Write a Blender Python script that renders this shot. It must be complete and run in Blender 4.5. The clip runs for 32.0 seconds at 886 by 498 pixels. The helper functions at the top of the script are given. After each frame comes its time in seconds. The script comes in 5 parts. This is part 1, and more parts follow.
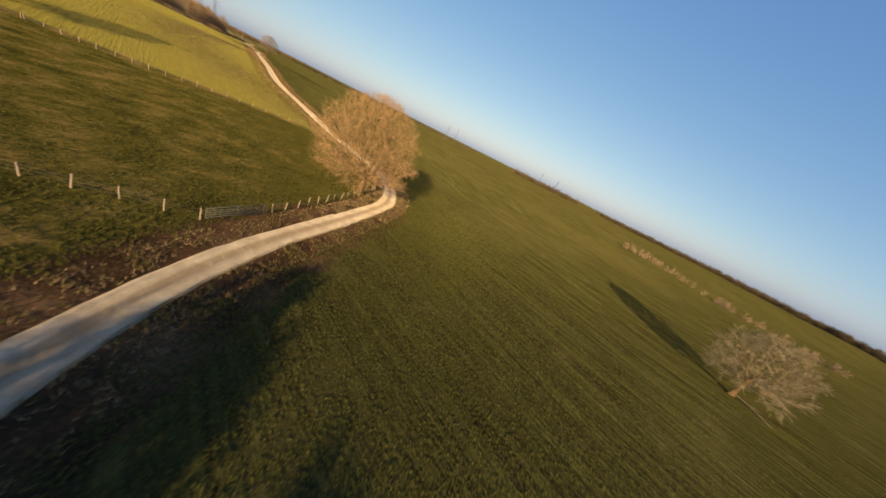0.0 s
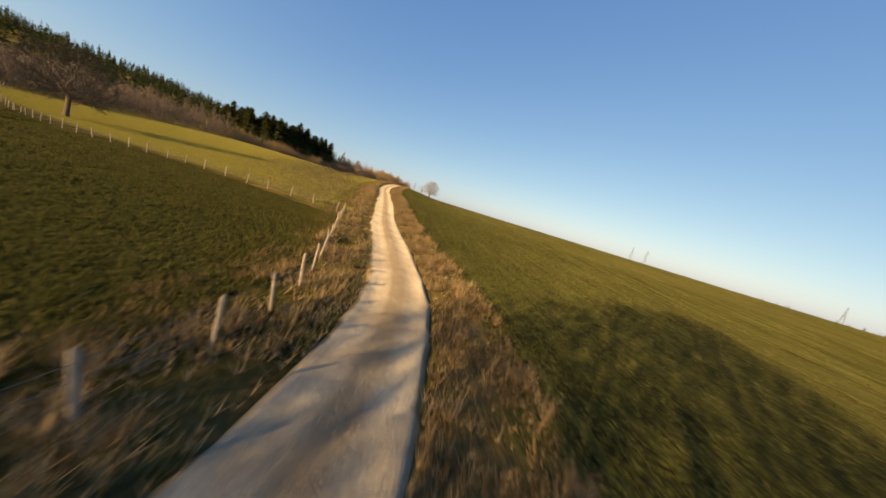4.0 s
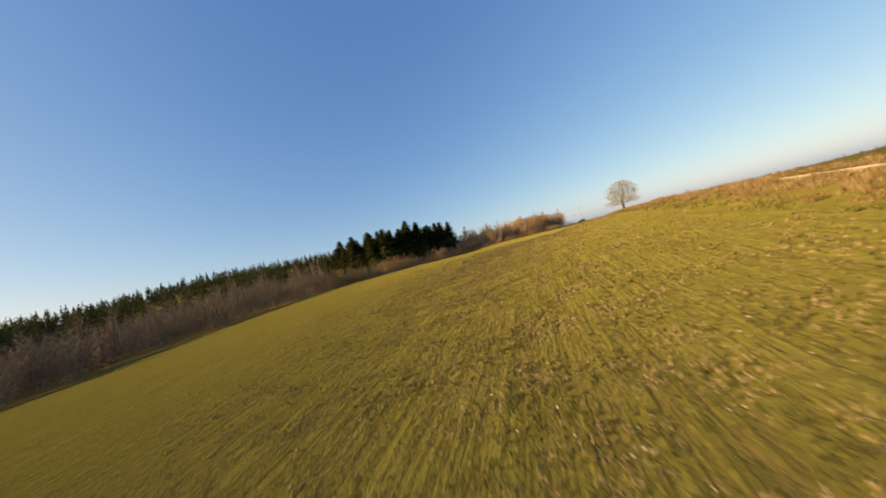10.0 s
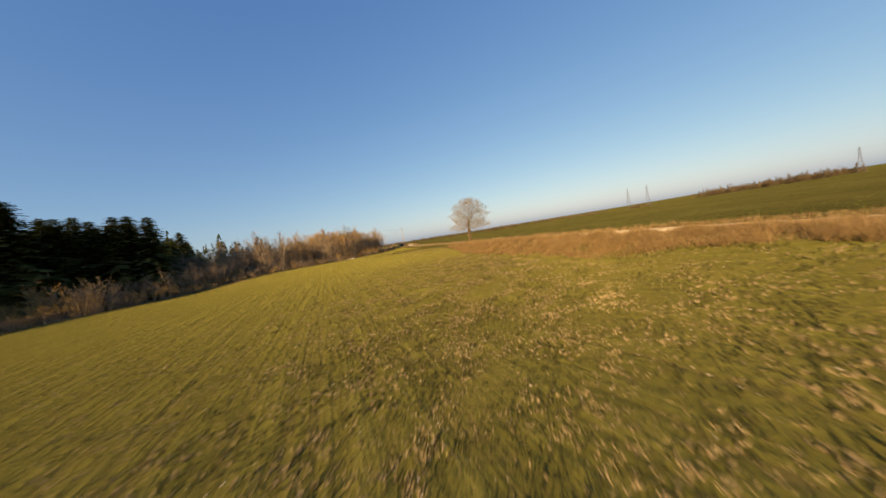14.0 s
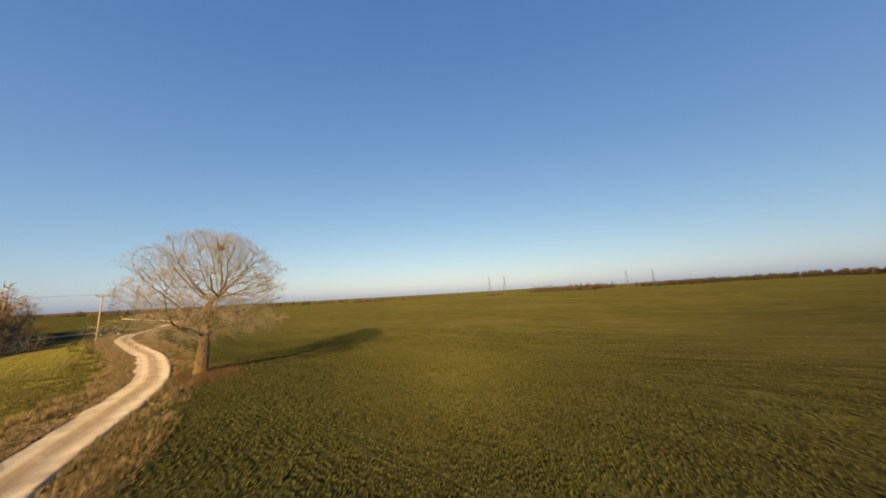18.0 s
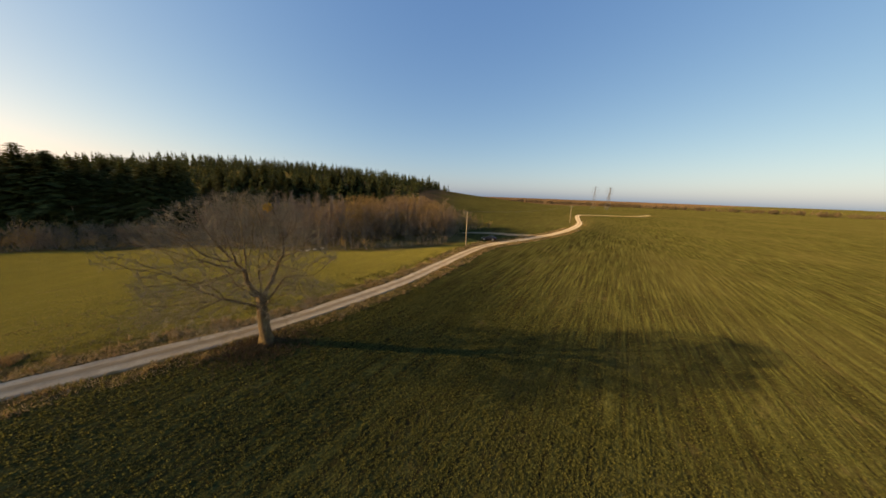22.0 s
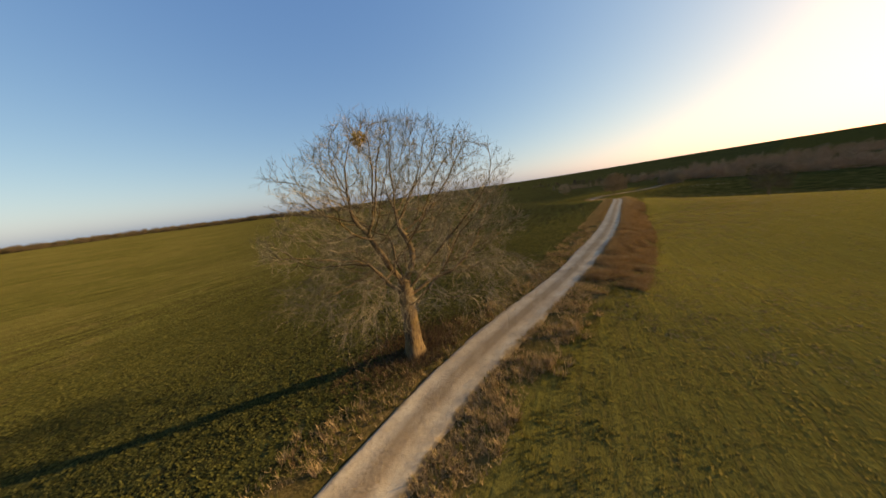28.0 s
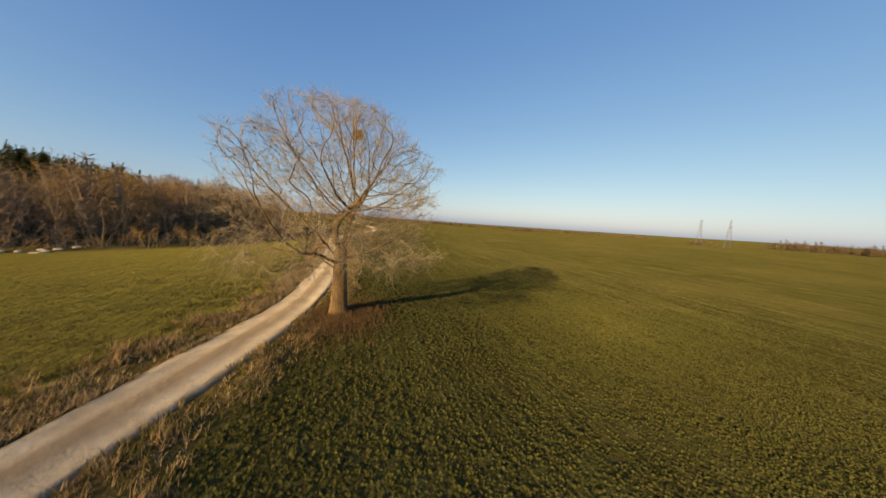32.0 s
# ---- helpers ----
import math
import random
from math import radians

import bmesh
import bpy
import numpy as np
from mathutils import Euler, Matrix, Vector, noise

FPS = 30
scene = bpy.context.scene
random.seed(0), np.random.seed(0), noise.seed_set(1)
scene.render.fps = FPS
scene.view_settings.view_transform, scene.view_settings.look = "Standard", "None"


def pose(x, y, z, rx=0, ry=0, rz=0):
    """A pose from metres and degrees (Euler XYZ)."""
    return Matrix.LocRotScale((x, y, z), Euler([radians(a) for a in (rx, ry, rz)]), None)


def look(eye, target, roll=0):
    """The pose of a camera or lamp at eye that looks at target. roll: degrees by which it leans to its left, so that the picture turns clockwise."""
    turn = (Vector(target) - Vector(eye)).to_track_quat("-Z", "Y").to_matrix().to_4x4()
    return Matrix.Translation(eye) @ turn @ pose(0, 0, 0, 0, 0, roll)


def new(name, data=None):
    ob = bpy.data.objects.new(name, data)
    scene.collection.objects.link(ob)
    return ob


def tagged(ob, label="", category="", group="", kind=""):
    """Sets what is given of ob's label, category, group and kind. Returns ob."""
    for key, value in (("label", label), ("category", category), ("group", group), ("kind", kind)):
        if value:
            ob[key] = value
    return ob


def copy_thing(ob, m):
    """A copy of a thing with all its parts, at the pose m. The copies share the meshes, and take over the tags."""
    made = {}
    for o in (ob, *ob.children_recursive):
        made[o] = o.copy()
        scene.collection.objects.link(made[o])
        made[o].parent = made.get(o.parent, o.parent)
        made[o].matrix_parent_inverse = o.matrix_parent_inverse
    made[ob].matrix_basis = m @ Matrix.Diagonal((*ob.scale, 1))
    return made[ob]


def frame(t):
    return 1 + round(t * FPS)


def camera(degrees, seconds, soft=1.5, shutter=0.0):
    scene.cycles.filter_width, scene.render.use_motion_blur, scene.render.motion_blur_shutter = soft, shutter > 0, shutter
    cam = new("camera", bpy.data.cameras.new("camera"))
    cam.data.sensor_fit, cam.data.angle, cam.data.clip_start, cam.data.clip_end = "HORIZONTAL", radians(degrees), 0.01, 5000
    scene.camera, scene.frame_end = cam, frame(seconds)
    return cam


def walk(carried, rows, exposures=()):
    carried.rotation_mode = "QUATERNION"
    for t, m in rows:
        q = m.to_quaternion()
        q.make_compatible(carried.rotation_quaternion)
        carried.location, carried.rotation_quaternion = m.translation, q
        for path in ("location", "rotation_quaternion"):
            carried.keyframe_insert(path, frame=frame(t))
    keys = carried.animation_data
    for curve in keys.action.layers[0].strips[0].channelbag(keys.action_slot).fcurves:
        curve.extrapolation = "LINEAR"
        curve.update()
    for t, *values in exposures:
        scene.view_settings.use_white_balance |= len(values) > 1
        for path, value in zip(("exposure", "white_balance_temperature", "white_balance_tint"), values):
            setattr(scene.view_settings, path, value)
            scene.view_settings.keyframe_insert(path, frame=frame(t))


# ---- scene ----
PATH = [
    (0.0, 72.49, -261.20, 6.66, 67.57, -25.13, -14.66),
    (0.5, 77.52, -253.33, 5.83, 67.37, -25.31, -8.84),
    (1.0, 81.59, -245.13, 4.12, 68.18, -25.47, -3.59),
    (1.5, 84.63, -236.41, 1.77, 70.41, -25.30, 0.87),
    (2.0, 86.41, -227.63, -0.54, 73.69, -24.62, 4.58),
    (2.5, 86.58, -219.72, -2.42, 77.00, -22.83, 7.48),
    (3.0, 85.55, -211.18, -3.28, 78.90, -20.50, 10.52),
    (3.5, 84.11, -203.31, -3.92, 80.35, -18.24, 14.17),
    (5.5, 72.12, -174.42, -4.28, 86.52, -19.56, 38.32),
    (6.0, 68.22, -169.26, -4.15, 88.30, -19.90, 43.84),
    (6.5, 63.87, -165.01, -3.96, 90.04, -19.39, 47.88),
    (7.0, 59.29, -160.42, -3.68, 91.21, -17.74, 50.54),
    (7.5, 54.62, -156.01, -3.53, 91.81, -15.49, 52.44),
    (8.0, 49.40, -152.25, -3.36, 92.03, -12.13, 53.52),
    (8.5, 43.45, -148.25, -2.90, 92.05, -6.93, 53.63),
    (9.0, 37.40, -144.00, -2.22, 92.10, -0.09, 52.32),
    (9.5, 31.20, -139.40, -1.32, 92.16, 7.19, 49.25),
    (10.0, 25.58, -135.21, -0.40, 91.84, 13.65, 45.03),
    (10.5, 20.12, -131.02, 0.46, 90.98, 17.55, 39.70),
    (11.0, 15.17, -126.10, 1.24, 89.63, 18.11, 34.02),
    (11.5, 10.64, -120.52, 2.01, 88.39, 16.98, 28.39),
    (12.0, 6.37, -114.42, 2.67, 87.30, 15.24, 22.94),
    (12.5, 2.67, -107.97, 2.98, 86.68, 13.44, 17.83),
    (13.0, -0.05, -101.12, 2.93, 86.42, 11.59, 13.25),
    (13.5, -2.08, -94.05, 2.65, 86.73, 9.87, 8.59),
    (15.5, -0.69, -61.95, 2.58, 91.90, 10.80, -9.17),
    (16.0, 0.68, -55.30, 2.74, 93.58, 11.80, -14.03),
    (16.5, 2.60, -49.09, 3.22, 95.53, 10.70, -18.94),
    (17.0, 4.89, -43.41, 3.82, 97.58, 8.21, -22.76),
    (17.5, 7.45, -38.17, 4.88, 98.98, 5.13, -24.60),
    (18.0, 10.55, -33.59, 6.12, 99.55, 3.00, -22.76),
    (18.5, 13.76, -29.03, 7.49, 99.35, 2.13, -17.43),
    (19.0, 16.98, -24.34, 8.81, 98.68, 2.19, -8.82),
    (19.5, 20.11, -19.80, 9.99, 97.40, 2.58, 2.30),
    (20.0, 22.51, -15.66, 11.28, 94.94, 1.04, 13.77),
    (20.5, 24.71, -11.56, 12.23, 90.74, -0.15, 26.09),
    (21.0, 26.65, -6.97, 12.58, 86.38, -2.82, 38.22),
    (21.5, 27.67, -2.85, 13.37, 82.21, -3.27, 49.06),
    (22.0, 27.50, 1.28, 13.67, 79.03, -2.14, 58.78),
    (22.5, 26.62, 5.40, 13.79, 76.61, -0.82, 67.87),
    (23.0, 24.85, 9.38, 13.79, 74.61, 1.09, 77.37),
    (23.5, 22.05, 12.88, 13.69, 72.93, 3.40, 87.76),
    (24.0, 18.33, 15.48, 13.48, 71.36, 4.82, 99.93),
    (24.5, 13.89, 17.83, 12.63, 71.38, 7.07, 114.62),
    (25.0, 9.47, 19.12, 11.31, 73.13, 7.34, 130.15),
    (25.5, 4.80, 19.79, 10.42, 75.22, 6.40, 147.05),
    (26.0, -0.45, 19.19, 9.25, 78.38, 6.44, 164.67),
    (26.5, -6.01, 17.75, 7.51, 83.21, 6.62, -177.16),
    (28.5, -13.55, 1.56, 9.29, 77.97, 9.61, -109.25),
    (29.0, -11.78, -3.47, 8.42, 80.89, 11.77, -89.11),
    (29.5, -9.45, -8.07, 7.98, 85.56, 14.04, -68.44),
    (30.0, -6.10, -11.53, 7.47, 89.04, 13.21, -49.61),
    (30.5, -2.41, -14.10, 7.05, 91.37, 10.05, -32.59),
    (31.0, 1.55, -15.20, 6.64, 90.50, 4.87, -15.72),
    (31.5, 5.45, -15.97, 6.59, 87.74, 0.49, -2.23),
    (32.0, 9.54, -16.91, 6.71, 84.59, -4.02, 9.17),
]
cam = camera(116.15, 32.0, soft=1.6, shutter=0.22)
walk(cam, [(r[0], pose(*r[1:])) for r in PATH],
     exposures=[(0, 0.96, 9000), (2, 0.98, 9600), (3, 1.08, 9950), (6, 1.2, 10100), (9, 1.2, 9900), (12, 1.02, 9550), (16, 0.96, 9400), (20, 1.09, 10050), (22.5, 1.18, 11200), (24, 1.54, 13000), (25, 1.68, 13700), (25.5, 1.6, 13500), (26, 1.6, 13300), (26.5, 1.46, 12800), (28.5, 1.1, 10300), (30, 1.04, 9500), (32, 1.02, 9450)])

# ---------------------------------------------------------------- light
SUN_AZ = 204.3      # degrees clockwise from +y
SUN_EL = 16.0
world = bpy.data.worlds.new("sky")
scene.world = world
world.use_nodes = True
wn = world.node_tree.nodes
sky = wn.new("ShaderNodeTexSky")
sky.sky_type = 'NISHITA'
sky.sun_disc = False
sky.sun_elevation = radians(SUN_EL)
sky.sun_rotation = radians(SUN_AZ)
sky.altitude = 500
sky.air_density = 1.0
sky.dust_density = 1.8
sky.ozone_density = 3.0
# thin haze evens out the sky: each colour climbs at its own rate from the deep blue overhead to the pale horizon
split = wn.new("ShaderNodeSeparateColor")
join = wn.new("ShaderNodeCombineColor")
world.node_tree.links.new(sky.outputs[0], split.inputs[0])
for channel, (gain, climb) in enumerate(((1.22, 1.06), (2.0, 0.76), (4.4, 0.44))):
    power = wn.new("ShaderNodeMath")
    power.operation = 'POWER'
    power.inputs[1].default_value = climb
    scaled = wn.new("ShaderNodeMath")
    scaled.operation = 'MULTIPLY'
    scaled.inputs[1].default_value = gain
    world.node_tree.links.new(split.outputs[channel], power.inputs[0])
    world.node_tree.links.new(power.outputs[0], scaled.inputs[0])
    world.node_tree.links.new(scaled.outputs[0], join.inputs[channel])
world.node_tree.links.new(join.outputs[0], wn["Background"].inputs[0])
wn["Background"].inputs[1].default_value = 0.0533

sun_data = bpy.data.lights.new("sun", 'SUN')
sun_data.energy = 5.0
sun_data.angle = radians(0.55)
sun_data.color = (1.0, 0.80, 0.56)
sun = new("sun", sun_data)
_a, _e = radians(SUN_AZ), radians(SUN_EL)
SUN_DIR = Vector((math.sin(_a) * math.cos(_e), math.cos(_a) * math.cos(_e), math.sin(_e)))
sun.matrix_world = look(SUN_DIR * 300, (0, 0, 0))

# ---------------------------------------------------------------- materials


class Nodes:
    """A small wrapper to write node materials in few lines."""

    def __init__(self, name):
        self.mat = bpy.data.materials.new(name)
        self.mat.use_nodes = True
        self.tree = self.mat.node_tree
        self.bsdf = self.tree.nodes["Principled BSDF"]

    def add(self, kind, **sets):
        n = self.tree.nodes.new("ShaderNode" + kind)
        for key, value in sets.items():
            n.inputs[key].default_value = value
        return n

    def link(self, a, b):
        self.tree.links.new(a, b)

    def coords(self):
        return self.tree.nodes.get("Texture Coordinate") or self.add("TexCoord")

    def noise(self, scale, detail=4.0, rough=0.55, stretch=None, turn=0.0):
        n = self.add("TexNoise", Scale=scale, Detail=detail, Roughness=rough)
        src = self.coords().outputs["Object"]
        if stretch:
            m = self.add("Mapping")
            m.vector_type = 'TEXTURE'
            m.inputs["Scale"].default_value = [1 / v for v in stretch]
            m.inputs["Rotation"].default_value = (0, 0, turn)
            self.link(src, m.inputs[0])
            src = m.outputs[0]
        self.link(src, n.inputs["Vector"])
        return n.outputs["Fac"]

    def ramp(self, fac, *stops):
        n = self.add("ValToRGB")
        el = n.color_ramp.elements
        while len(el) < len(stops):
            el.new(0.5)
        for e, (p, c) in zip(el, stops):
            e.position = p
            e.color = (*c, 1) if len(c) == 3 else c
        self.link(fac, n.inputs[0])
        return n.outputs[0]

    def grey(self, fac, lo, hi):
        n = self.add("MapRange")
        n.inputs[1].default_value, n.inputs[2].default_value = lo, hi
        self.link(fac, n.inputs[0])
        return n.outputs[0]

    def mix(self, fac, a, b, how='MIX'):
        n = self.add("Mix")
        n.data_type = 'RGBA'
        n.blend_type = how
        for sock, v in ((n.inputs[0], fac), (n.inputs[6], a), (n.inputs[7], b)):
            if hasattr(v, "is_linked"):
                self.link(v, sock)
            else:
                sock.default_value = (*v, 1) if isinstance(v, tuple) else v
        return n.outputs[2]

    def math(self, op, a, b=0.0):
        n = self.add("Math")
        n.operation = op
        for sock, v in ((n.inputs[0], a), (n.inputs[1], b)):
            if hasattr(v, "is_linked"):
                self.link(v, sock)
            else:
                sock.default_value = v
        return n.outputs[0]

    def attr(self, name):
        n = self.add("Attribute")
        n.attribute_name = name
        return n.outputs["Fac"]

    def bump(self, height, strength, distance):
        n = self.add("Bump", Strength=strength, Distance=distance)
        self.link(height, n.inputs["Height"])
        self.link(n.outputs[0], self.bsdf.inputs["Normal"])

    def done(self, colour, rough=0.8, spec=0.3, metal=0.0):
        if hasattr(colour, "is_linked"):
            self.link(colour, self.bsdf.inputs["Base Color"])
        else:
            self.bsdf.inputs["Base Color"].default_value = (*colour, 1)
        if hasattr(rough, "is_linked"):
            self.link(rough, self.bsdf.inputs["Roughness"])
        else:
            self.bsdf.inputs["Roughness"].default_value = rough
        self.bsdf.inputs["Specular IOR Level"].default_value = spec
        self.bsdf.inputs["Metallic"].default_value = metal
        self.bsdf.inputs["Diffuse Roughness"].default_value = 1.0 if spec <= 0.1 else 0.3
        return self.mat


ROW_TURN = math.atan2(0.45, 0.89)   # the drill rows run beside the road


def ground_material():
    n = Nodes("ground_soil_and_crop")
    big = n.noise(0.02, 3)
    mid = n.noise(0.25, 4)
    fine = n.noise(2.6, 6, 0.65)
    leaf = n.noise(5.5, 5, 0.75)
    rows = n.noise(1.0, 3, 0.6, (2.3, 0.10, 1.0), ROW_TURN)
    tram = n.noise(1.0, 1, 0.4, (0.42, 0.004, 1.0), ROW_TURN)
    crop_var = n.math('ADD', n.math('MULTIPLY', leaf, 0.48), n.math('MULTIPLY', rows, 0.52))
    # young winter crop, denser and darker east of the road
    east = n.ramp(crop_var, (0.40, (0.024, 0.020, 0.009)), (0.50, (0.043, 0.044, 0.014)), (0.60, (0.082, 0.084, 0.026)))
    east = n.mix(n.math('MULTIPLY', n.grey(n.math('ADD', n.math('MULTIPLY', mid, 0.6), n.math('MULTIPLY', fine, 0.4)), 0.54, 0.68), 0.38), east, (0.118, 0.098, 0.044))
    east = n.mix(n.math('MULTIPLY', n.grey(big, 0.46, 0.62), 0.4), east, (0.076, 0.069, 0.025), 'MIX')
    east = n.mix(n.math('MULTIPLY', n.grey(tram, 0.62, 0.70), 0.22), east, (0.078, 0.072, 0.026))
    west = n.ramp(crop_var, (0.36, (0.098, 0.076, 0.032)), (0.48, (0.076, 0.073, 0.020)), (0.62, (0.122, 0.113, 0.032)))
    west = n.mix(n.math('MULTIPLY', n.grey(mid, 0.45, 0.75), 0.4), west, (0.122, 0.104, 0.032))
    past = n.ramp(n.math('ADD', n.math('MULTIPLY', mid, 0.5), n.math('MULTIPLY', fine, 0.5)),
                  (0.38, (0.022, 0.021, 0.007)), (0.49, (0.054, 0.052, 0.012)), (0.62, (0.130, 0.094, 0.034)))
    wood = n.ramp(fine, (0.35, (0.045, 0.030, 0.018)), (0.65, (0.125, 0.085, 0.048)))
    verge = n.ramp(n.math('ADD', n.math('MULTIPLY', mid, 0.6), n.math('MULTIPLY', leaf, 0.4)),
                   (0.36, (0.034, 0.036, 0.010)), (0.50, (0.088, 0.066, 0.025)), (0.66, (0.17, 0.12, 0.052)))
    c = n.mix(n.attr("west"), east, west)
    c = n.mix(n.attr("pasture"), c, past)
    c = n.mix(n.attr("wood"), c, wood)
    edge = n.grey(n.math('ADD', n.attr("verge"), n.math('MULTIPLY', n.math('SUBTRACT', mid, 0.5), 1.7)), 0.3, 0.7)
    c = n.mix(edge, c, verge)
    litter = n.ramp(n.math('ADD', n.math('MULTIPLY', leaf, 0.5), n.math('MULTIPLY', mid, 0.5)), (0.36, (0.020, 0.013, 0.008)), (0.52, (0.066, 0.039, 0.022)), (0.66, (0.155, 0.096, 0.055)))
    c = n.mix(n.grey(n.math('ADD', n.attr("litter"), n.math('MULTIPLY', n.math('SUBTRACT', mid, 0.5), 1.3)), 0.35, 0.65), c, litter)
    n.bump(n.math('ADD', n.math('MULTIPLY', leaf, 0.6), n.math('ADD', fine, n.math('MULTIPLY', n.math('MULTIPLY', rows, 1.6), n.math('SUBTRACT', 1.0, n.attr("pasture"))))), 1.0, 0.14)
    n.bsdf.inputs["Sheen Tint"].default_value = (0.54, 0.46, 0.09, 1)
    n.bsdf.inputs["Sheen Roughness"].default_value = 0.6
    n.link(n.math('MULTIPLY', n.math('MULTIPLY', n.attr("west"), 0.20), n.math('SUBTRACT', 1.0, n.attr("verge"))), n.bsdf.inputs["Sheen Weight"])
    return n.done(c, 1.0, 0.0)


def road_material():
    n = Nodes("white_chalk_gravel")
    mid = n.noise(0.7, 5)
    grit = n.noise(24.0, 5, 0.7)
    streak = n.noise(1.0, 5, 0.65, (2.2, 0.5, 1.0), math.atan2(0.54, 0.84))
    c = n.ramp(n.math('ADD', n.math('MULTIPLY', mid, 0.55), n.math('MULTIPLY', grit, 0.45)),
               (0.32, (0.235, 0.190, 0.135)), (0.50, (0.365, 0.310, 0.222)), (0.68, (0.500, 0.445, 0.335)))
    c = n.mix(n.math('MULTIPLY', n.math('MULTIPLY', n.attr("crown"), n.grey(streak, 0.05, 0.5)), 0.9), c, (0.185, 0.135, 0.082))
    rim = n.grey(n.math('ADD', n.attr("rim"), n.math('MULTIPLY', n.math('SUBTRACT', mid, 0.5), 2.0)), 0.45, 0.85)
    c = n.mix(rim, c, (0.21, 0.155, 0.082))
    pits = n.noise(5.0, 4, 0.6)
    c = n.mix(n.math('MULTIPLY', n.grey(pits, 0.55, 0.72), 0.45), c, (0.19, 0.150, 0.105))
    n.bump(n.math('ADD', grit, n.math('ADD', pits, n.math('MULTIPLY', mid, 2.0))), 0.7, 0.04)
    return n.done(c, 0.95, 0.05)


def varied(name, lo, hi, rough=0.85, spec=0.2, scale=3.0, bump=0.0, sheer=0.0):
    """Colour between lo and hi, by grain and from piece to piece."""
    n = Nodes(name)
    geo = n.add("NewGeometry")
    grain = n.noise(scale, 4)
    f = n.math('ADD', n.math('MULTIPLY', geo.outputs["Random Per Island"], 0.6), n.math('MULTIPLY', grain, 0.4))
    c = n.ramp(f, (0.15, lo), (0.85, hi))
    if bump:
        n.bump(grain, 0.8, bump)
    mat = n.done(c, rough, spec)
    if sheer:
        trans = n.add("BsdfTranslucent")
        n.link(c, trans.inputs[0])
        m = n.add("MixShader")
        m.inputs[0].default_value = sheer
        n.link(n.bsdf.outputs[0], m.inputs[1])
        n.link(trans.outputs[0], m.inputs[2])
        n.link(m.outputs[0], n.tree.nodes["Material Output"].inputs[0])
    return mat


def bark_material(name, lo, hi, moss=None):
    n = Nodes(name)
    ridge = n.noise(5.0, 5, 0.6, (3.0, 3.0, 0.5))
    blot = n.noise(1.1, 3)
    c = n.ramp(ridge, (0.35, lo), (0.65, hi))
    if moss:
        c = n.mix(n.math('MULTIPLY', n.grey(blot, 0.45, 0.65), 0.7), c, moss)
    n.bump(ridge, 0.9, 0.04)
    return n.done(c, 0.9, 0.15)


M_GROUND = ground_material()
M_ROAD = road_material()
M_BARK = bark_material("grey_brown_bark", (0.045, 0.030, 0.017), (0.17, 0.115, 0.062), (0.17, 0.115, 0.042))
M_TWIG = varied("bare_twigs", (0.112, 0.094, 0.062), (0.29, 0.245, 0.165), 0.85, 0.15, 2.0)
M_BUSHTWIG = varied("russet_bushy_twigs", (0.14, 0.090, 0.048), (0.37, 0.250, 0.135), 0.85, 0.1, 2.0)
M_DARKBARK = bark_material("dark_bark", (0.06, 0.045, 0.03), (0.16, 0.12, 0.08))
M_DARKTWIG = varied("dark_twigs", (0.05, 0.038, 0.026), (0.13, 0.10, 0.068), 0.9, 0.1, 2.0)
M_BIRCH = varied("pale_thin_trunks", (0.16, 0.12, 0.085), (0.40, 0.32, 0.23), 0.85, 0.15, 1.0)
M_SCRUB = varied("brown_scrub_twigs", (0.145, 0.106, 0.073), (0.33, 0.248, 0.168), 0.9, 0.1, 0.15)
M_GOLDSCRUB = varied("golden_scrub_twigs", (0.22, 0.135, 0.050), (0.48, 0.31, 0.11), 0.9, 0.1, 0.15)
M_NEEDLE = varied("conifer_needles", (0.026, 0.035, 0.012), (0.095, 0.100, 0.034), 0.9, 0.04, 0.5, 0, 0.2)
M_STRAW = varied("dry_straw_grass", (0.15, 0.104, 0.052), (0.46, 0.335, 0.18), 0.85, 0.15, 0.4, 0, 0.25)
M_FARWOOD = varied("far_bare_woodland", (0.05, 0.040, 0.026), (0.13, 0.098, 0.058), 0.9, 0.1, 0.05)
M_STUBBLE = varied("pale_dry_stubble", (0.16, 0.115, 0.06), (0.38, 0.29, 0.16), 0.9, 0.1, 0.4)
M_RUST = varied("rusty_tussock_grass", (0.066, 0.043, 0.019), (0.38, 0.252, 0.118), 0.9, 0.1, 0.7, 0, 0.2)
M_HERB = varied("dead_weed_stalks", (0.05, 0.032, 0.016), (0.16, 0.10, 0.05), 0.9, 0.1, 0.4)
M_GREEN = varied("green_verge_grass", (0.045, 0.050, 0.012), (0.160, 0.145, 0.038), 0.85, 0.1, 0.4, 0, 0.3)
M_CROP_E = varied("green_crop_leaves", (0.048, 0.054, 0.016), (0.158, 0.152, 0.045), 0.8, 0.05, 0.2, 0, 0.5)
M_CROP_W = varied("yellow_green_crop_leaves", (0.070, 0.067, 0.022), (0.158, 0.137, 0.050), 0.85, 0.1, 0.2, 0, 0.6)
M_STONE = varied("white_field_stones", (0.35, 0.29, 0.20), (0.62, 0.54, 0.42), 0.9, 0.2, 6.0, 0.01)
M_POST = varied("weathered_fence_wood", (0.17, 0.13, 0.09), (0.42, 0.35, 0.26), 0.9, 0.15, 5.0, 0.01)
M_POLE = bark_material("treated_pole_wood", (0.20, 0.16, 0.11), (0.38, 0.31, 0.22))
M_WIRE = Nodes("dull_steel_wire").done((0.13, 0.13, 0.13), 0.7, 0.2)
